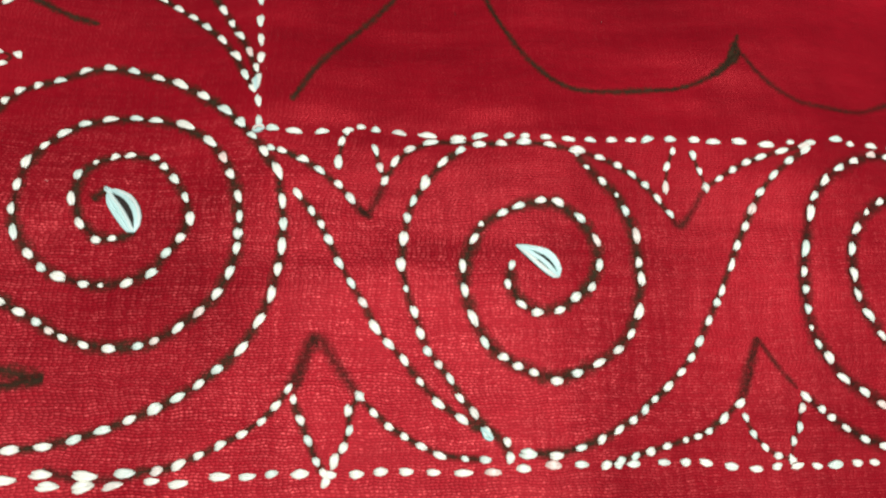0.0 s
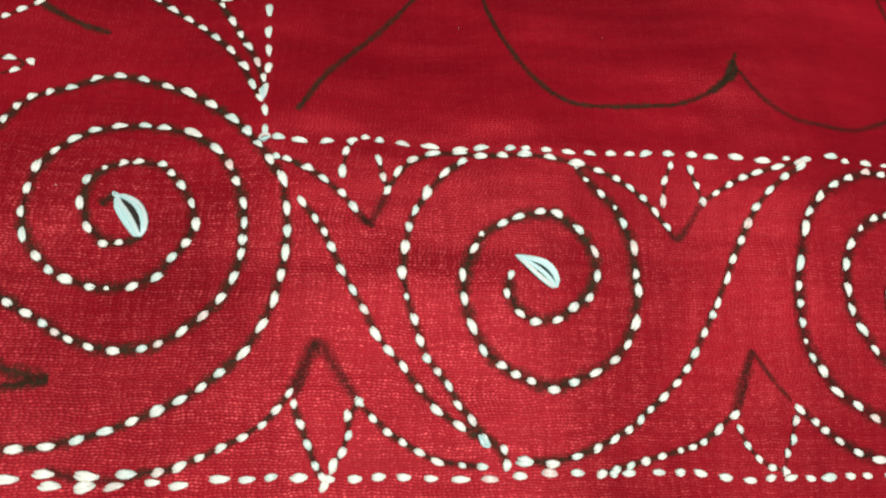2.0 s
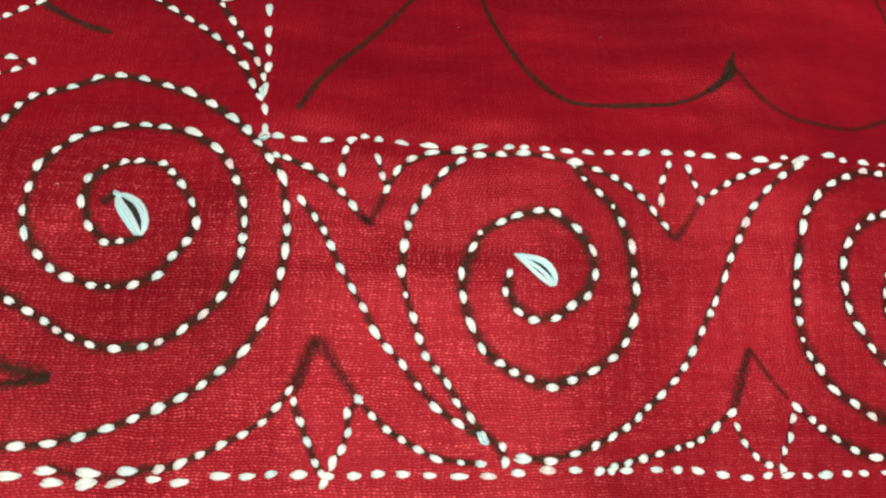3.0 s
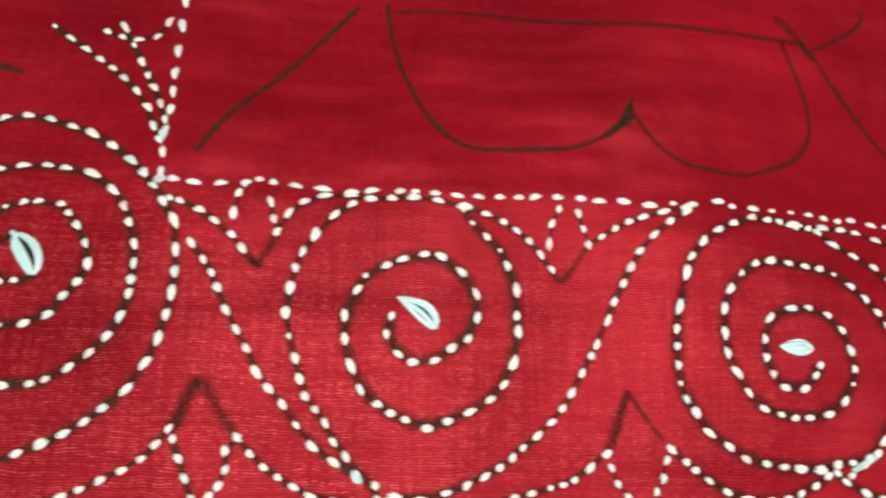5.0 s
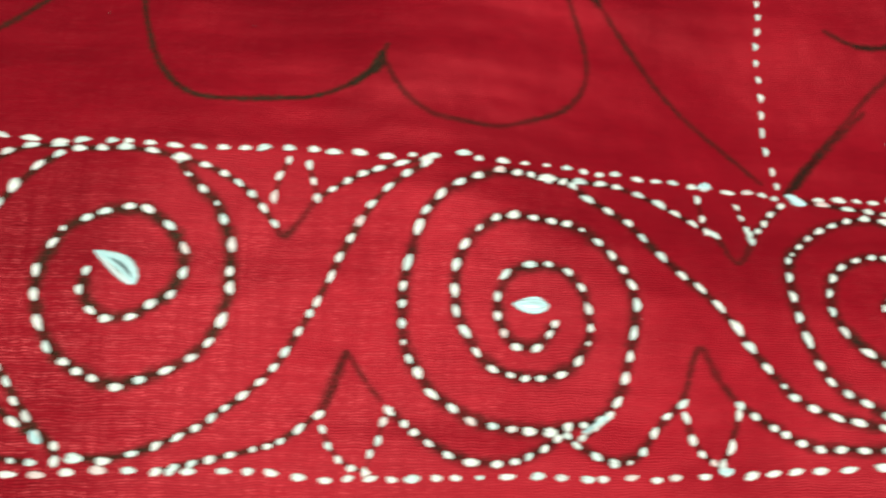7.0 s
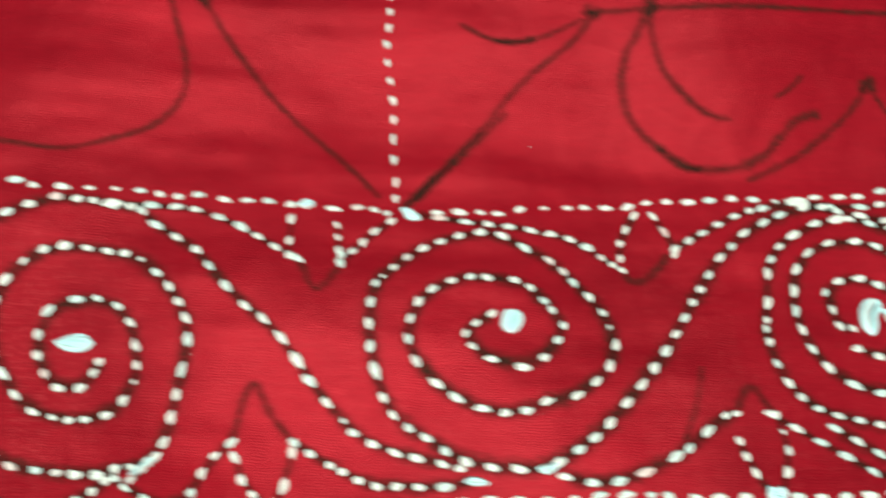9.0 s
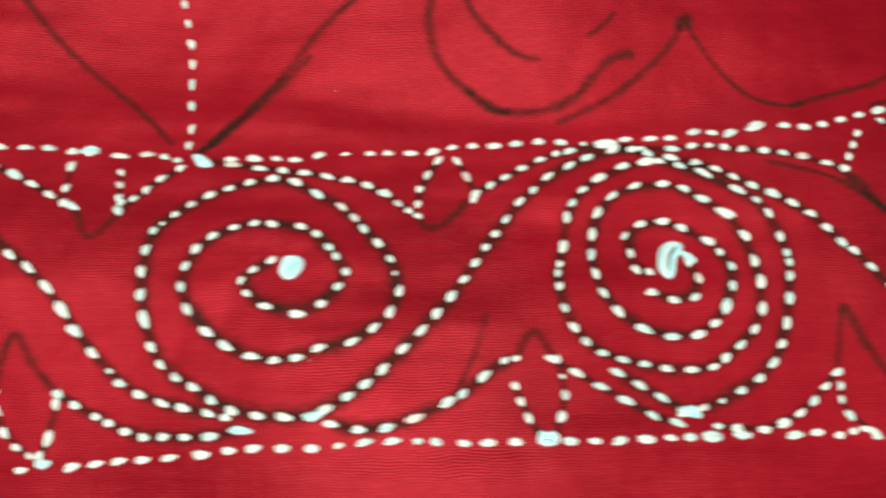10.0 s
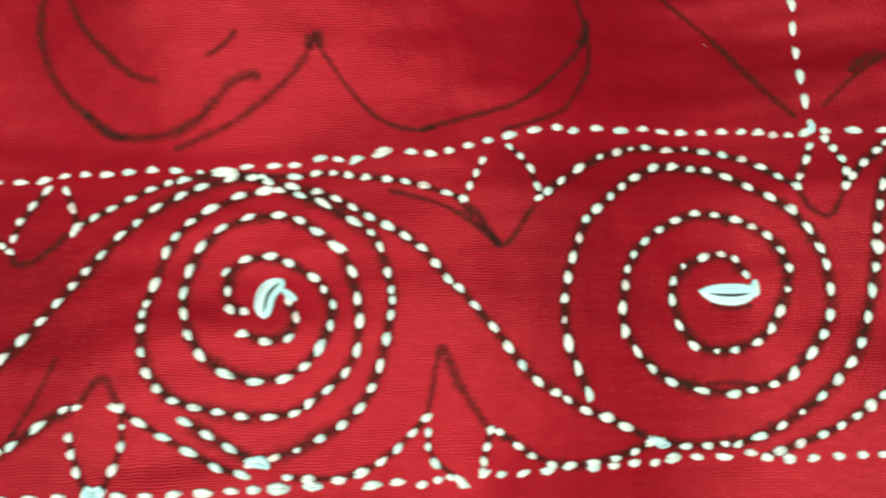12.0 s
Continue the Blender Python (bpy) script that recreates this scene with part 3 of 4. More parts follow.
sew(1.2, 1.0, (9.7, 19.0, 1), (6.3, 16.6, 1), (3.0, 12.4, 3), (-0.9, 1.9, 1), (-1.3, -2.8, 2), (1.0, -11.0, 2), (3.3, -17.6, 2), (7.1, -22.1, 1), (8.7, -25.3, 1), (11.1, -27.7, 1), (13.2, -30.7, 1), (16.5, -32.4, 1), (16.9, -34.9, 0))
sew(1.1, 1.0, (-19.3, 9.1, 1), (-16.8, 6.1, 2), (-13.7, 1.0, 1), (-11.9, -3.0, 2), (-7.7, -9.6, 1), (-5.7, -13.6, 2), (-0.7, -19.0, 2), (5.0, -26.0, 2), (13.2, -31.0, 0))
sew(1.8, 1.0, (18.2, -2.9, 1), (17.4, -6.2, 1), (19.7, -9.8, 1), (22.5, -11.2, 1), (26.6, -10.7, 1), (29.6, -8.3, 1), (32.8, -6.3, 2), (34.3, 2.2, 2), (27.3, 8.9, 1), (24.1, 9.2, 1), (20.0, 8.0, 1), (16.9, 6.7, 1), (13.0, 4.6, 1), (11.7, 1.9, 1), (9.5, -3.0, 1), (9.8, -7.3, 0))
sew(1.8, 1.0, (9.8, -7.3, 2), (13.1, -16.2, 1), (16.3, -18.7, 2), (21.4, -21.3, 1), (25.4, -22.7, 1), (29.2, -21.3, 2), (37.1, -17.2, 2), (41.6, -10.3, 1), (42.6, -4.3, 1), (42.3, -1.3, 1), (42.3, 3.6, 1), (40.4, 8.3, 1), (39.0, 11.2, 2), (33.4, 16.3, 1), (31.5, 19.1, 0))
sew(1.1, 1.0, (20.0, -34.4, 1), (24.7, -34.7, 1), (29.1, -33.5, 4), (41.4, -27.3, 1), (43.5, -25.5, 2), (49.1, -20.8, 2), (53.2, -15.3, 2), (57.2, -8.2, 1), (58.4, -6.1, 1), (60.7, -1.4, 1), (62.1, 2.3, 1), (64.1, 5.9, 2), (67.8, 12.6, 2), (74.4, 19.0, 1), (78.2, 21.3, 0))
sew(1.0, 1.0, (57.3, 13.6, 3), (65.8, 18.6, 1), (68.8, 19.7, 2), (78.4, 22.3, 0))
sew(0.6, 1.0, (49.2, 13.5, 1), (49.9, 17.7, 1), (51.4, 20.9, 0))
sew(0.6, 1.0, (55.4, 20.1, 2), (57.3, 13.6, 0))
sew(0.9, 1.0, (-18.8, -25.4, 2), (-16.3, -31.7, 1), (-14.9, -35.0, 1), (-13.7, -36.7, 0))
sew(0.9, 1.0, (-8.1, -24.8, 1), (-10.0, -27.1, 1), (-9.7, -30.2, 2), (-12.1, -35.4, 0))
sew(1.0, 1.0, (-44.2, -36.2, 1), (-39.6, -35.9, 1), (-36.3, -35.1, 1), (-33.3, -33.7, 3), (-23.7, -28.7, 2), (-19.6, -23.7, 0))
sew(1.0, 1.0, (-8.1, -24.8, 1), (-5.7, -27.5, 3), (2.2, -32.8, 1), (5.2, -34.3, 1), (9.4, -34.9, 1), (12.8, -35.1, 0))
sew(0.0, 1.0, (-65.4, -37.1, 1), (-61.1, -36.9, 1), (-56.2, -36.2, 1), (-50.2, -36.4, 1), (-44.6, -36.2, 0))
sew(0.0, 1.0, (-55.1, -37.9, 1), (-50.2, -38.1, 1), (-46.0, -38.0, 1), (-40.2, -37.4, 1), (-36.2, -37.9, 1), (-29.9, -36.9, 1), (-25.6, -37.0, 1), (-21.8, -36.7, 3), (-8.4, -37.0, 1), (-4.6, -36.7, 4), (14.0, -37.1, 2), (24.1, -36.2, 2), (33.4, -36.3, 2), (38.4, -36.2, 1), (44.1, -36.1, 2), (52.1, -36.2, 2), (61.6, -37.4, 1), (65.6, -37.0, 2), (73.5, -37.1, 0))
sew(1.0, 1.0, (33.4, -36.3, 4), (45.0, -33.4, 1), (48.7, -32.4, 2), (53.4, -30.9, 2), (59.8, -26.2, 0))
sew(0.6, 1.0, (60.6, -28.7, 1), (61.8, -31.6, 2), (66.1, -35.3, 1), (68.7, -35.9, 0))
sew(0.6, 1.0, (72.5, -25.2, 1), (71.5, -27.1, 1), (70.7, -30.5, 1), (69.3, -32.8, 1), (68.5, -35.9, 0))
sew(0.5, 1.0, (-81.5, 46.7, 1), (-79.8, 48.2, 2), (-74.9, 52.7, 0))
sew(0.5, 1.0, (-80.2, 38.5, 1), (-76.7, 38.3, 1), (-73.0, 38.0, 1), (-75.2, 35.6, 1), (-78.4, 33.9, 0))
sew(0.0, 1.02, (93.3, 23.1, 3), (106.8, 23.2, 2), (113.8, 22.3, 1), (117.3, 22.9, 1), (122.1, 22.2, 2), (130.4, 22.4, 1), (134.6, 21.9, 1), (137.8, 22.1, 1), (142.8, 21.5, 1), (147.7, 22.0, 2), (153.6, 20.8, 0))
sew(1.9, 1.02, (107.7, 19.1, 1), (105.7, 19.8, 1), (102.5, 19.8, 1), (99.1, 20.7, 1), (96.3, 20.9, 1), (92.7, 21.1, 1), (88.3, 19.4, 1), (84.6, 17.8, 2), (78.3, 11.8, 1), (77.0, 8.5, 1), (75.1, 1.6, 2), (74.3, -6.1, 3), (75.8, -16.0, 1), (77.6, -18.4, 1), (80.2, -22.1, 1), (84.2, -24.5, 1), (87.6, -26.7, 1), (91.9, -27.5, 2), (98.8, -28.2, 1), (102.7, -28.4, 1), (105.9, -27.2, 2), (111.9, -26.2, 1), (115.0, -22.9, 1), (116.3, -18.7, 0))
sew(1.9, 1.02, (116.3, -18.7, 2), (118.0, -10.5, 1), (118.8, -5.1, 2), (116.5, 1.6, 2), (112.0, 7.0, 1), (108.9, 9.5, 2), (102.9, 10.9, 3), (91.8, 11.0, 3), (84.2, 1.4, 1), (84.0, -3.4, 1), (84.4, -7.1, 2), (88.4, -14.5, 0))
sew(1.9, 1.02, (88.4, -14.5, 1), (91.5, -17.4, 1), (94.9, -18.4, 2), (100.7, -18.9, 1), (104.5, -18.2, 2), (109.5, -12.5, 1), (109.9, -9.7, 3), (105.8, 0.8, 1), (102.0, 2.2, 1), (98.4, 2.0, 1), (93.6, -0.0, 1), (92.2, -4.2, 2), (93.5, -10.9, 1), (95.9, -13.4, 1), (99.8, -13.5, 1), (102.2, -10.9, 1), (103.2, -9.0, 0))
sew(1.5, 1.02, (107.7, 19.1, 1), (110.6, 16.3, 2), (118.6, 11.5, 1), (121.2, 8.4, 2), (128.3, 1.0, 1), (131.7, -1.3, 2), (138.2, -8.8, 1), (140.5, -12.5, 2), (146.7, -19.5, 1), (148.5, -21.5, 2), (156.0, -25.0, 1), (159.7, -25.9, 1), (164.4, -26.9, 1), (167.4, -27.7, 0))
sew(1.1, 1.02, (102.5, 20.3, 1), (109.3, 20.2, 2), (117.3, 19.7, 2), (125.9, 16.5, 2), (132.6, 12.6, 1), (136.7, 10.5, 0))
sew(1.5, 1.02, (72.5, -25.2, 1), (75.4, -27.5, 1), (77.2, -28.9, 3), (87.9, -33.9, 1), (92.8, -34.1, 2), (98.8, -32.7, 2), (104.1, -29.5, 1), (105.9, -27.5, 0))
sew(1.5, 1.02, (105.9, -29.0, 1), (107.7, -30.6, 1), (111.4, -32.6, 2), (117.5, -33.5, 3), (124.1, -25.2, 1), (127.0, -23.0, 0))
sew(0.9, 1.02, (127.6, -25.5, 1), (128.9, -29.4, 3), (135.3, -34.8, 0))
sew(0.9, 1.02, (138.0, -23.1, 1), (137.7, -24.9, 1), (136.2, -30.6, 1), (134.6, -33.5, 0))
sew(0.0, 1.02, (77.1, -36.9, 1), (81.6, -36.7, 1), (85.2, -36.7, 2), (94.8, -36.3, 1), (100.6, -36.1, 1), (105.0, -36.3, 1), (109.9, -36.5, 1), (112.7, -36.5, 1), (117.8, -36.1, 1), (122.4, -36.5, 1), (125.9, -36.0, 1), (131.4, -35.7, 1), (135.3, -34.8, 0))
sew(1.1, 1.02, (108.7, -29.3, 2), (113.5, -25.2, 0))
sew(0.0, 0.88, (153.6, 71.0, 3), (153.6, 61.1, 1), (153.1, 57.6, 3), (154.4, 46.2, 3), (154.7, 33.5, 1), (155.2, 28.2, 1), (155.2, 24.4, 0))
sew(0.0, 1.02, (163.7, 21.1, 2), (172.6, 21.2, 1), (176.1, 21.0, 1), (180.8, 22.1, 2), (190.8, 22.7, 1), (194.4, 22.8, 2), (203.4, 22.9, 1), (207.3, 23.7, 2), (215.6, 23.5, 2), (224.5, 23.9, 3), (237.7, 23.5, 1), (241.9, 24.3, 1), (247.0, 24.4, 1), (250.9, 24.4, 1), (255.7, 25.5, 2), (262.7, 24.9, 1), (267.5, 26.0, 0))
sew(1.3, 1.02, (158.5, 20.8, 2), (169.5, 19.0, 2), (178.3, 18.0, 4), (193.8, 13.7, 1), (196.5, 11.4, 2), (200.2, 8.8, 0))
sew(1.1, 1.02, (204.4, 20.9, 2), (200.7, 14.6, 1), (200.3, 11.4, 0))
sew(1.1, 1.02, (208.2, 20.6, 1), (209.9, 17.1, 1), (211.6, 13.3, 1), (211.1, 12.1, 0))
sew(1.3, 1.02, (211.6, 13.3, 2), (217.6, 16.6, 3), (227.7, 21.3, 1), (230.5, 21.8, 1), (237.7, 23.3, 0))
sew(2.0, 1.02, (173.8, -0.4, 2), (168.8, -4.1, 2), (173.3, -8.9, 1), (178.9, -10.4, 2), (185.9, -5.4, 1), (187.2, -2.6, 1), (185.2, 0.5, 1), (183.8, 2.2, 1), (181.4, 4.8, 1), (178.5, 6.3, 1), (173.2, 6.8, 1), (170.0, 7.0, 3), (160.0, 2.0, 3), (159.6, -9.1, 1), (163.3, -13.1, 1), (166.8, -15.6, 1), (171.5, -17.6, 2), (179.2, -18.0, 1), (183.0, -16.4, 1), (188.7, -15.4, 2), (195.2, -10.1, 0))
sew(2.0, 1.02, (195.2, -10.1, 1), (196.8, -6.3, 1), (196.0, -2.9, 1), (195.1, 0.0, 2), (190.0, 6.0, 2), (185.7, 10.6, 1), (180.9, 13.4, 1), (176.6, 16.0, 3), (164.3, 14.5, 4), (153.2, 7.1, 1), (151.9, 5.7, 1), (151.1, 1.9, 3), (152.2, -10.8, 1), (153.8, -15.5, 1), (155.6, -18.6, 2), (161.6, -22.5, 0))
sew(2.0, 1.02, (161.6, -22.5, 2), (168.5, -26.6, 2), (177.5, -27.7, 1), (181.9, -27.7, 1), (184.4, -26.7, 1), (188.1, -24.6, 2), (194.0, -20.2, 1), (197.5, -16.8, 3), (206.2, -7.4, 3), (213.0, 2.0, 2), (217.1, 7.6, 1), (219.9, 11.2, 1), (222.8, 13.6, 1), (225.8, 16.5, 1), (230.1, 18.7, 1), (233.8, 20.4, 1), (239.0, 22.0, 2), (245.9, 21.3, 0))
sew(1.7, 1.02, (245.6, 19.4, 1), (240.8, 18.5, 1), (235.8, 16.0, 2), (230.0, 10.8, 1), (228.6, 7.8, 1), (227.3, 1.8, 3), (225.9, -5.8, 1), (226.5, -10.0, 3), (232.5, -18.1, 2), (240.0, -20.2, 1), (243.8, -21.0, 2), (252.5, -20.8, 1), (255.0, -19.2, 3), (263.1, -10.4, 1), (263.5, -5.5, 1), (263.0, -1.4, 1), (262.1, 3.5, 1), (259.2, 8.2, 0))
sew(1.7, 1.02, (259.2, 8.2, 1), (255.4, 11.3, 2), (248.3, 14.6, 1), (242.7, 14.3, 2), (234.6, 8.7, 1), (233.1, 4.2, 2), (232.9, -3.4, 2), (236.3, -10.7, 1), (240.7, -14.0, 2), (250.6, -15.1, 2), (256.5, -9.9, 2), (258.7, -2.3, 1), (257.0, 0.5, 1), (255.1, 2.7, 1), (250.5, 5.5, 1), (247.1, 6.8, 2), (239.5, 4.0, 1), (240.0, 0.5, 1), (240.6, -2.8, 1), (243.2, -3.3, 0))
sew(1.5, 1.02, (243.1, -7.2, 1), (247.1, -8.7, 1), (251.2, -8.1, 1), (252.3, -4.5, 1), (250.8, -1.5, 0))
sew(1.7, 1.02, (234.7, -21.5, 3), (246.1, -28.3, 0))
sew(1.7, 1.02, (185.4, -29.1, 1), (190.1, -30.1, 2), (199.5, -28.4, 1), (205.0, -25.9, 1), (207.6, -24.6, 2), (215.1, -19.1, 1), (217.1, -18.8, 0))
sew(0.9, 1.02, (216.7, -23.5, 2), (218.6, -28.8, 1), (220.8, -32.3, 0))
sew(0.9, 1.02, (224.2, -19.1, 2), (225.2, -25.1, 2), (222.8, -32.3, 0))
sew(1.1, 1.02, (223.5, -19.1, 3), (235.7, -26.3, 1), (240.2, -28.9, 1), (244.4, -30.2, 0))
sew(1.5, 1.02, (138.0, -23.1, 1), (140.9, -25.1, 1), (144.4, -27.0, 1), (146.6, -28.1, 2), (152.8, -30.7, 1), (156.3, -30.6, 2), (164.7, -30.7, 1), (170.1, -29.8, 0))
sew(0.0, 1.02, (140.1, -35.4, 2), (148.3, -34.6, 2), (157.4, -34.1, 1), (163.4, -33.6, 2), (172.4, -32.7, 2), (182.3, -32.9, 2), (191.1, -32.1, 2), (199.9, -32.1, 1), (202.9, -32.3, 1), (207.6, -32.6, 1), (211.6, -32.6, 2), (221.0, -32.6, 3), (234.0, -32.8, 2), (242.9, -32.6, 2), (250.3, -32.6, 1), (255.8, -32.4, 0))
sew(0.7, 1.02, (135.0, 18.8, 1), (135.1, 14.1, 1), (135.3, 11.1, 0))
sew(0.7, 1.02, (143.8, 17.9, 3), (144.9, 9.7, 0))
sew(1.1, 1.02, (145.1, 11.3, 1), (147.2, 12.2, 2), (151.4, 16.7, 1), (154.5, 19.0, 0))
sew(1.1, 1.02, (238.8, 23.0, 1), (244.8, 22.3, 1), (251.1, 22.1, 1), (255.1, 22.6, 3), (264.5, 21.3, 1), (268.5, 20.7, 2), (275.2, 19.0, 1), (279.4, 17.3, 1), (282.3, 16.1, 0))
sew(1.5, 1.02, (243.3, 22.2, 1), (246.1, 21.2, 2), (255.3, 19.0, 3), (265.1, 13.6, 3), (274.6, 7.3, 2), (279.1, 1.5, 1), (281.0, -0.2, 2), (286.7, -7.2, 3), (294.1, -16.6, 1), (297.2, -18.6, 1), (299.2, -19.8, 1), (302.4, -21.8, 1), (306.2, -23.0, 1), (309.6, -24.8, 1), (314.4, -27.1, 1), (315.9, -28.2, 0))
sew(1.7, 1.02, (248.1, 19.5, 2), (256.4, 16.7, 1), (262.2, 12.9, 2), (267.1, 7.9, 1), (268.4, 3.0, 3), (268.9, -4.5, 2), (267.0, -13.2, 2), (263.5, -20.2, 3), (253.1, -26.7, 2), (245.8, -28.6, 0))
sew(0.0, 1.02, (280.1, 25.5, 3), (291.2, 28.0, 2), (300.4, 29.7, 1), (303.5, 29.2, 1), (308.2, 29.9, 1), (313.1, 29.8, 1), (317.7, 30.4, 1), (321.5, 29.9, 5), (338.9, 28.3, 1), (341.2, 27.4, 3), (349.4, 27.0, 2), (358.0, 25.9, 1), (361.7, 25.5, 0))
sew(0.0, 1.02, (272.9, 25.8, 1), (276.5, 25.2, 0))
sew(0.7, 1.02, (286.1, 23.3, 3), (282.3, 16.1, 0))
sew(0.7, 1.02, (291.1, 25.8, 2), (294.7, 21.5, 1), (295.7, 18.0, 1), (295.9, 15.8, 0))
sew(1.3, 1.02, (295.9, 15.8, 1), (297.6, 17.0, 2), (303.8, 21.6, 1), (308.2, 24.1, 1), (311.8, 25.2, 2), (317.8, 26.4, 1), (321.9, 25.9, 1), (325.5, 26.2, 1), (328.8, 25.3, 2), (335.3, 23.2, 3), (343.3, 16.9, 0))
sew(0.9, 1.02, (346.5, 24.4, 1), (345.5, 21.9, 1), (344.0, 18.7, 1), (343.3, 16.9, 0))
sew(0.9, 1.02, (349.0, 25.6, 3), (351.2, 18.9, 1), (350.7, 16.2, 0))
sew(1.3, 1.02, (350.7, 16.2, 1), (351.9, 17.9, 2), (356.4, 22.2, 1), (358.1, 23.5, 1), (361.1, 25.4, 0))
sew(1.7, 1.02, (303.0, -19.1, 2), (299.7, -10.3, 5), (302.7, 8.3, 1), (304.3, 11.9, 1), (306.6, 13.8, 1), (309.5, 16.3, 2), (314.7, 20.2, 1), (318.7, 22.3, 2), (325.9, 21.9, 1), (328.8, 21.5, 2), (335.4, 17.7, 2), (341.7, 12.5, 2), (345.0, 5.2, 1), (345.5, 2.1, 2), (344.9, -6.7, 2), (341.5, -13.0, 1), (338.5, -16.5, 1), (335.5, -18.2, 0))
sew(1.7, 1.02, (335.5, -18.2, 1), (332.1, -19.1, 1), (329.1, -19.7, 2), (318.4, -17.4, 2), (312.3, -12.0, 1), (310.1, -8.4, 2), (310.8, -0.2, 1), (311.4, 2.7, 4), (321.8, 11.8, 1), (325.5, 13.1, 2), (332.5, 11.4, 0))
sew(1.7, 1.02, (332.5, 11.4, 2), (337.3, 8.1, 2), (339.9, 1.9, 2), (337.6, -5.6, 2), (333.5, -10.9, 1), (329.8, -12.1, 1), (326.8, -12.2, 1), (322.9, -11.2, 2), (319.4, -2.9, 2), (322.2, 3.2, 1), (326.1, 4.7, 2), (331.5, 4.1, 1), (332.9, 1.2, 0))
sew(1.7, 1.02, (358.9, 20.1, 1), (356.1, 15.7, 1), (355.0, 12.1, 1), (353.8, 7.9, 1), (353.3, 4.6, 2), (351.4, -2.9, 2), (348.7, -11.6, 2), (344.7, -17.6, 4), (332.7, -27.0, 1), (329.2, -28.3, 1), (327.2, -28.2, 2), (320.4, -28.5, 1), (315.5, -27.5, 0))
sew(1.1, 1.02, (333.3, -30.4, 1), (335.5, -29.4, 2), (341.8, -26.7, 5), (352.7, -18.6, 0))
sew(1.1, 1.02, (251.8, -30.9, 1), (255.1, -31.3, 1), (260.0, -31.6, 2), (267.0, -29.0, 3), (274.8, -22.1, 0))
sew(0.7, 1.02, (275.0, -24.5, 2), (276.1, -29.6, 1), (280.5, -32.8, 0))
sew(0.9, 1.02, (285.7, -24.5, 2), (284.3, -29.6, 1), (284.1, -31.3, 0))
sew(1.3, 1.02, (285.7, -24.5, 1), (287.2, -24.8, 1), (290.3, -27.3, 1), (292.7, -29.0, 1), (296.1, -30.6, 1), (299.0, -31.0, 1), (303.5, -30.6, 2), (311.2, -29.1, 1), (314.4, -27.5, 0))
sew(0.0, 1.02, (260.0, -31.9, 1), (265.6, -32.7, 1), (269.8, -32.4, 1), (273.8, -32.9, 2), (278.6, -32.0, 1), (280.8, -33.2, 1), (284.4, -31.6, 1), (287.3, -31.8, 2), (295.3, -31.5, 1), (299.4, -30.8, 1), (303.5, -31.4, 2), (311.0, -31.0, 1), (314.8, -31.1, 1), (318.1, -30.4, 2), (326.9, -30.4, 1), (331.2, -29.8, 1), (333.7, -30.5, 4), (346.8, -29.9, 2), (352.0, -29.7, 0))
sew(0.0, 1.02, (350.3, 70.6, 5), (347.5, 44.0, 3), (347.3, 28.6, 0))
sew(1.1, 1.02, (-46.4, 59.3, 2), (-39.0, 56.9, 1), (-35.0, 57.8, 1), (-33.2, 62.3, 0))
sew(0.0, 1.0, (-12.1, -34.9, 1), (-13.4, -38.0, 0))
draw(1.4, INK, (-50.6, 1.3), (-48.8, 1.5), (-46.6, 2.8))
draw(1.6, INK, (-54.6, 8.4), (-53.6, 9.6), (-52.2, 10.2))
satin(1.7, (-52.2, 10.4), (-50.0, 10.2), (-47.5, 8.9), (-45.9, 6.0), (-46.2, 3.3), (-47.5, 2.4), (-49.8, 4.6), (-52.0, 7.8))
satin(0, (-53.0, 11.2), (-51.9, 10.9), (-51.6, 9.9), (-52.8, 10.0))
satin(1, (19.2, 0.7), (21.3, 0.6), (25.2, -0.1), (27.0, -2.8), (26.3, -5.1), (23.3, -3.5))
satin(0, (94.2, -5.5), (96.7, -4.2), (100.4, -3.7), (102.9, -5.8), (100.4, -7.4), (96.7, -7.0))
satin(0, (175.8, 0.5), (179.3, 0.5), (179.8, -2.2), (177.6, -4.6), (175.1, -3.3))
satin(1, (245.0, -3.0), (245.4, 0.2), (247.0, 2.2), (249.6, 2.4), (250.0, 0.8), (248.6, -1.0), (248.0, -3.4), (246.6, -4.6))
satin(0, (249.2, 1.0), (251.2, 0.3), (252.6, -1.4), (251.6, -1.9), (249.8, -0.4))
satin(0, (155.8, 22.3), (158.4, 22.4), (160.9, 19.3), (157.6, 19.2))
satin(0, (333.2, -0.2), (334.8, 0.6), (335.0, -2.6), (333.4, -3.2))
satin(1, (324.6, -1.4), (327.9, -0.3), (332.4, -0.5), (334.2, -2.2), (331.4, -4.3), (326.9, -3.7))
satin(0, (-28.9, 32.6), (-28.1, 33.7), (-27.5, 31.2), (-28.3, 29.4))
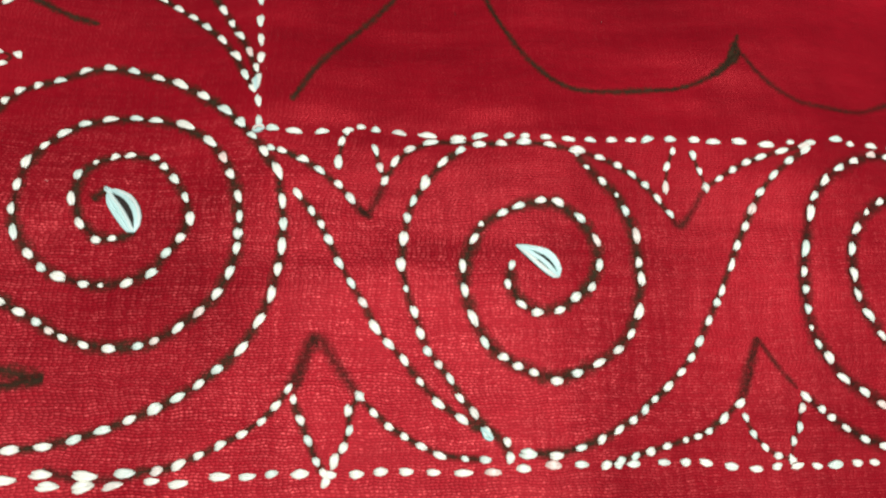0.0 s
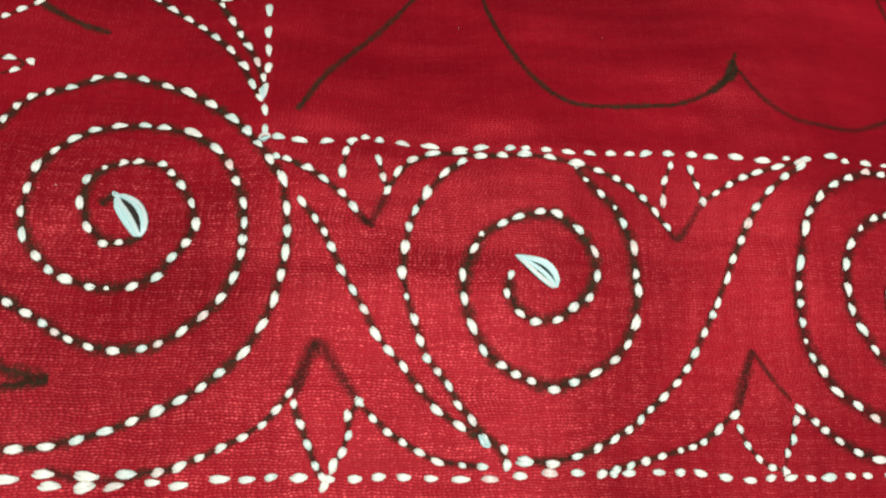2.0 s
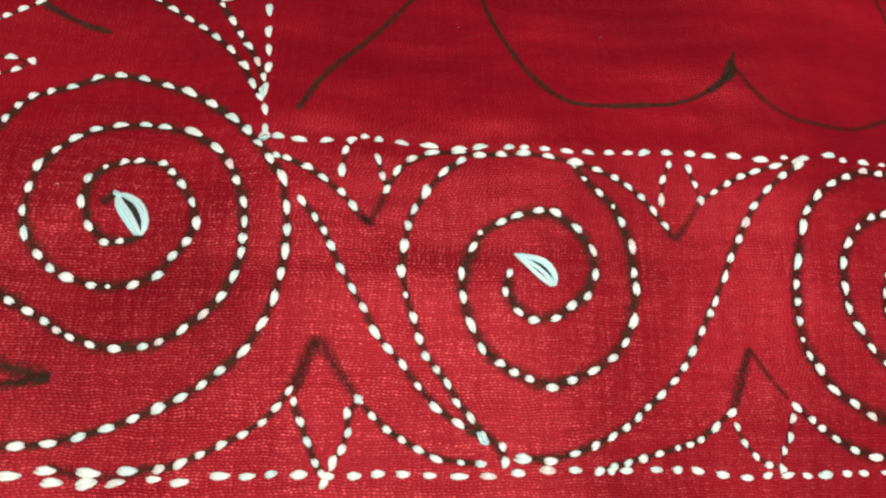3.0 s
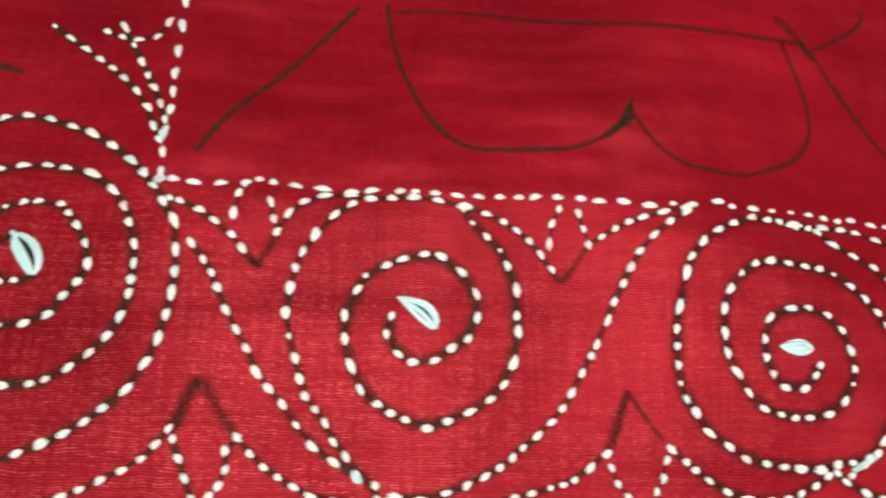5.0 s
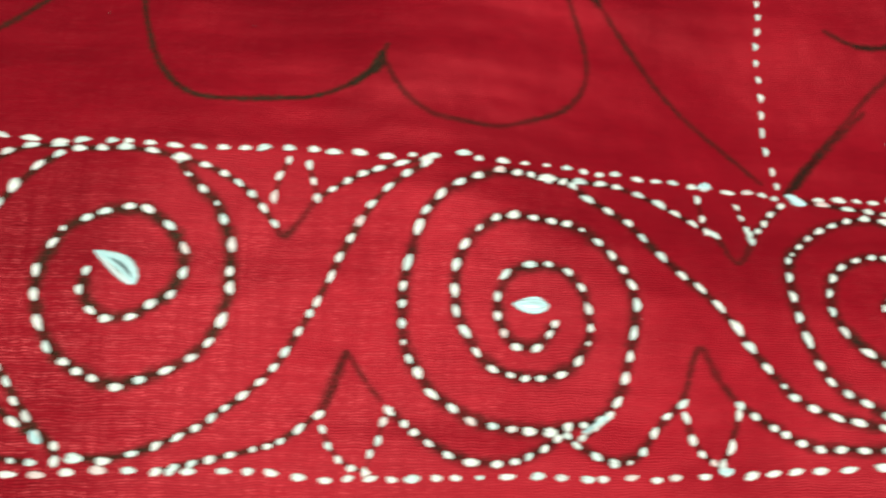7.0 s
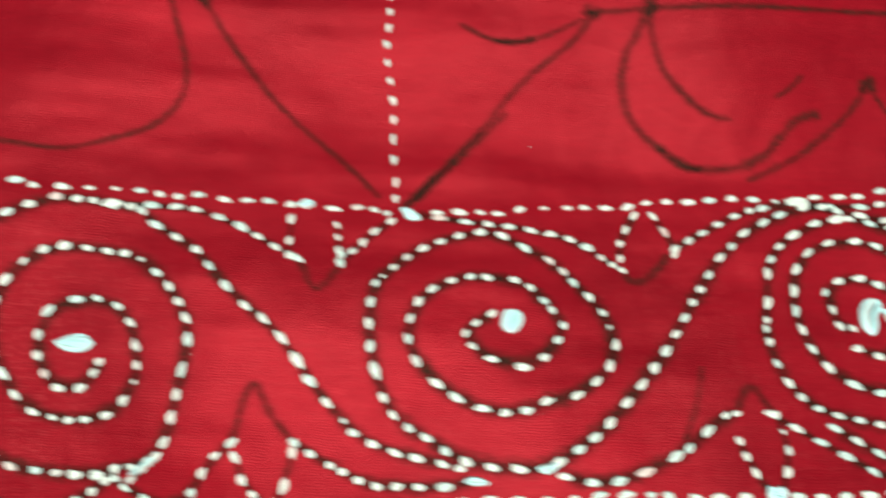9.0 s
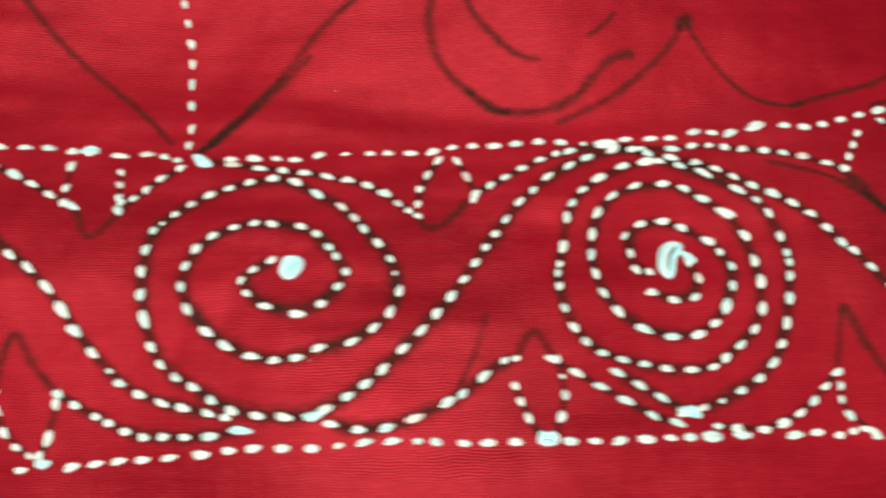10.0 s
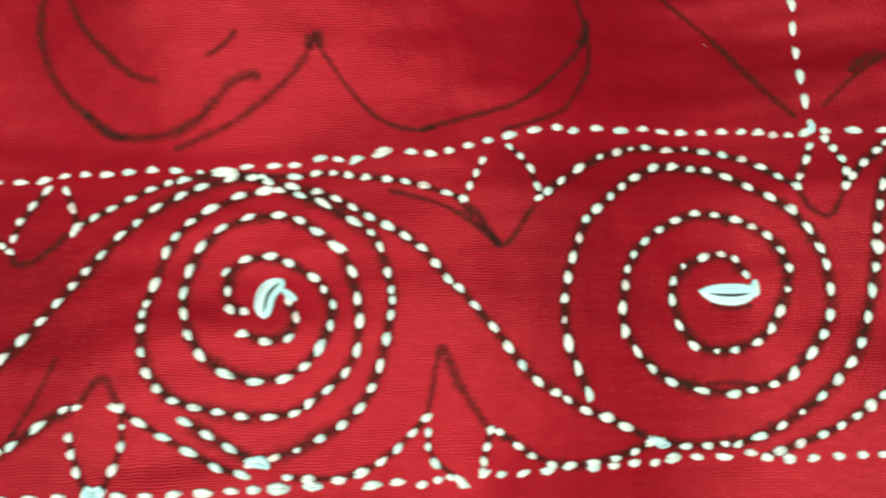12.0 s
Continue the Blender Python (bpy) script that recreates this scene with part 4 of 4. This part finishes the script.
satin(0, (-28.2, 21.2), (-26.8, 22.6), (-25.6, 21.7), (-27.0, 20.5))
satin(0, (11.9, -29.8), (13.8, -30.1), (14.4, -32.2), (12.8, -31.9))
satin(0, (107.8, -28.6), (110.9, -26.5), (114.0, -24.5), (114.4, -25.5), (111.3, -27.5), (108.9, -29.1))
satin(0, (180.0, -27.6), (183.9, -26.3), (185.1, -26.9), (182.2, -28.8))
satin(0, (167.5, -29.8), (169.7, -28.8), (173.0, -30.1), (169.8, -30.7))
satin(0, (253.7, -32.2), (256.7, -31.6), (257.9, -32.6), (255.6, -33.5))
satin(0, (244.4, -28.0), (247.8, -27.1), (249.3, -29.6), (245.9, -29.3))
satin(0, (220.2, -30.7), (221.8, -31.4), (223.1, -30.8), (223.5, -33.2), (219.9, -33.1))
satin(0, (134.0, -33.6), (137.0, -34.3), (135.6, -35.4), (133.6, -35.0))
satin(0, (135.4, 22.1), (137.7, 23.3), (139.5, 22.4), (137.3, 20.9))
satin(0, (313.0, -27.0), (315.2, -26.2), (318.2, -28.3), (315.8, -29.1))
satin(0, (346.8, 29.0), (348.0, 29.2), (347.9, 26.9), (346.1, 26.8))


def lint():
    """Short pale hairs shed by the floss, lying about the band: too many and too fine to count."""
    rng = random.Random(5)
    verts, faces = [], []
    for _ in range(7):
        x, y, turn, bend = rng.uniform(-0.075, 0.34), rng.uniform(-0.03, 0.06), rng.uniform(0, 6.28), rng.uniform(-1.2, 1.2)
        long, thin = rng.uniform(0.0003, 0.0007), rng.uniform(0.00003, 0.00006)
        base = len(verts)
        for k in range(5):
            a = turn + bend * k / 4
            side = Vector((-math.sin(a), math.cos(a))) * thin
            for s in (-1, 1):
                verts.append(on_cloth(x + side.x * s, y + side.y * s, 0.00022 + 0.00006 * k))
            if k:
                b = base + 2 * k
                faces.append((b - 2, b - 1, b + 1, b))
            x, y = x + math.cos(a) * long / 4, y + math.sin(a) * long / 4
    ob = mesh_object("lint", verts, faces, FLOSS, cloth)
    return tagged(ob, "fine pale lint shed by the floss", kind="stuff")


lint()
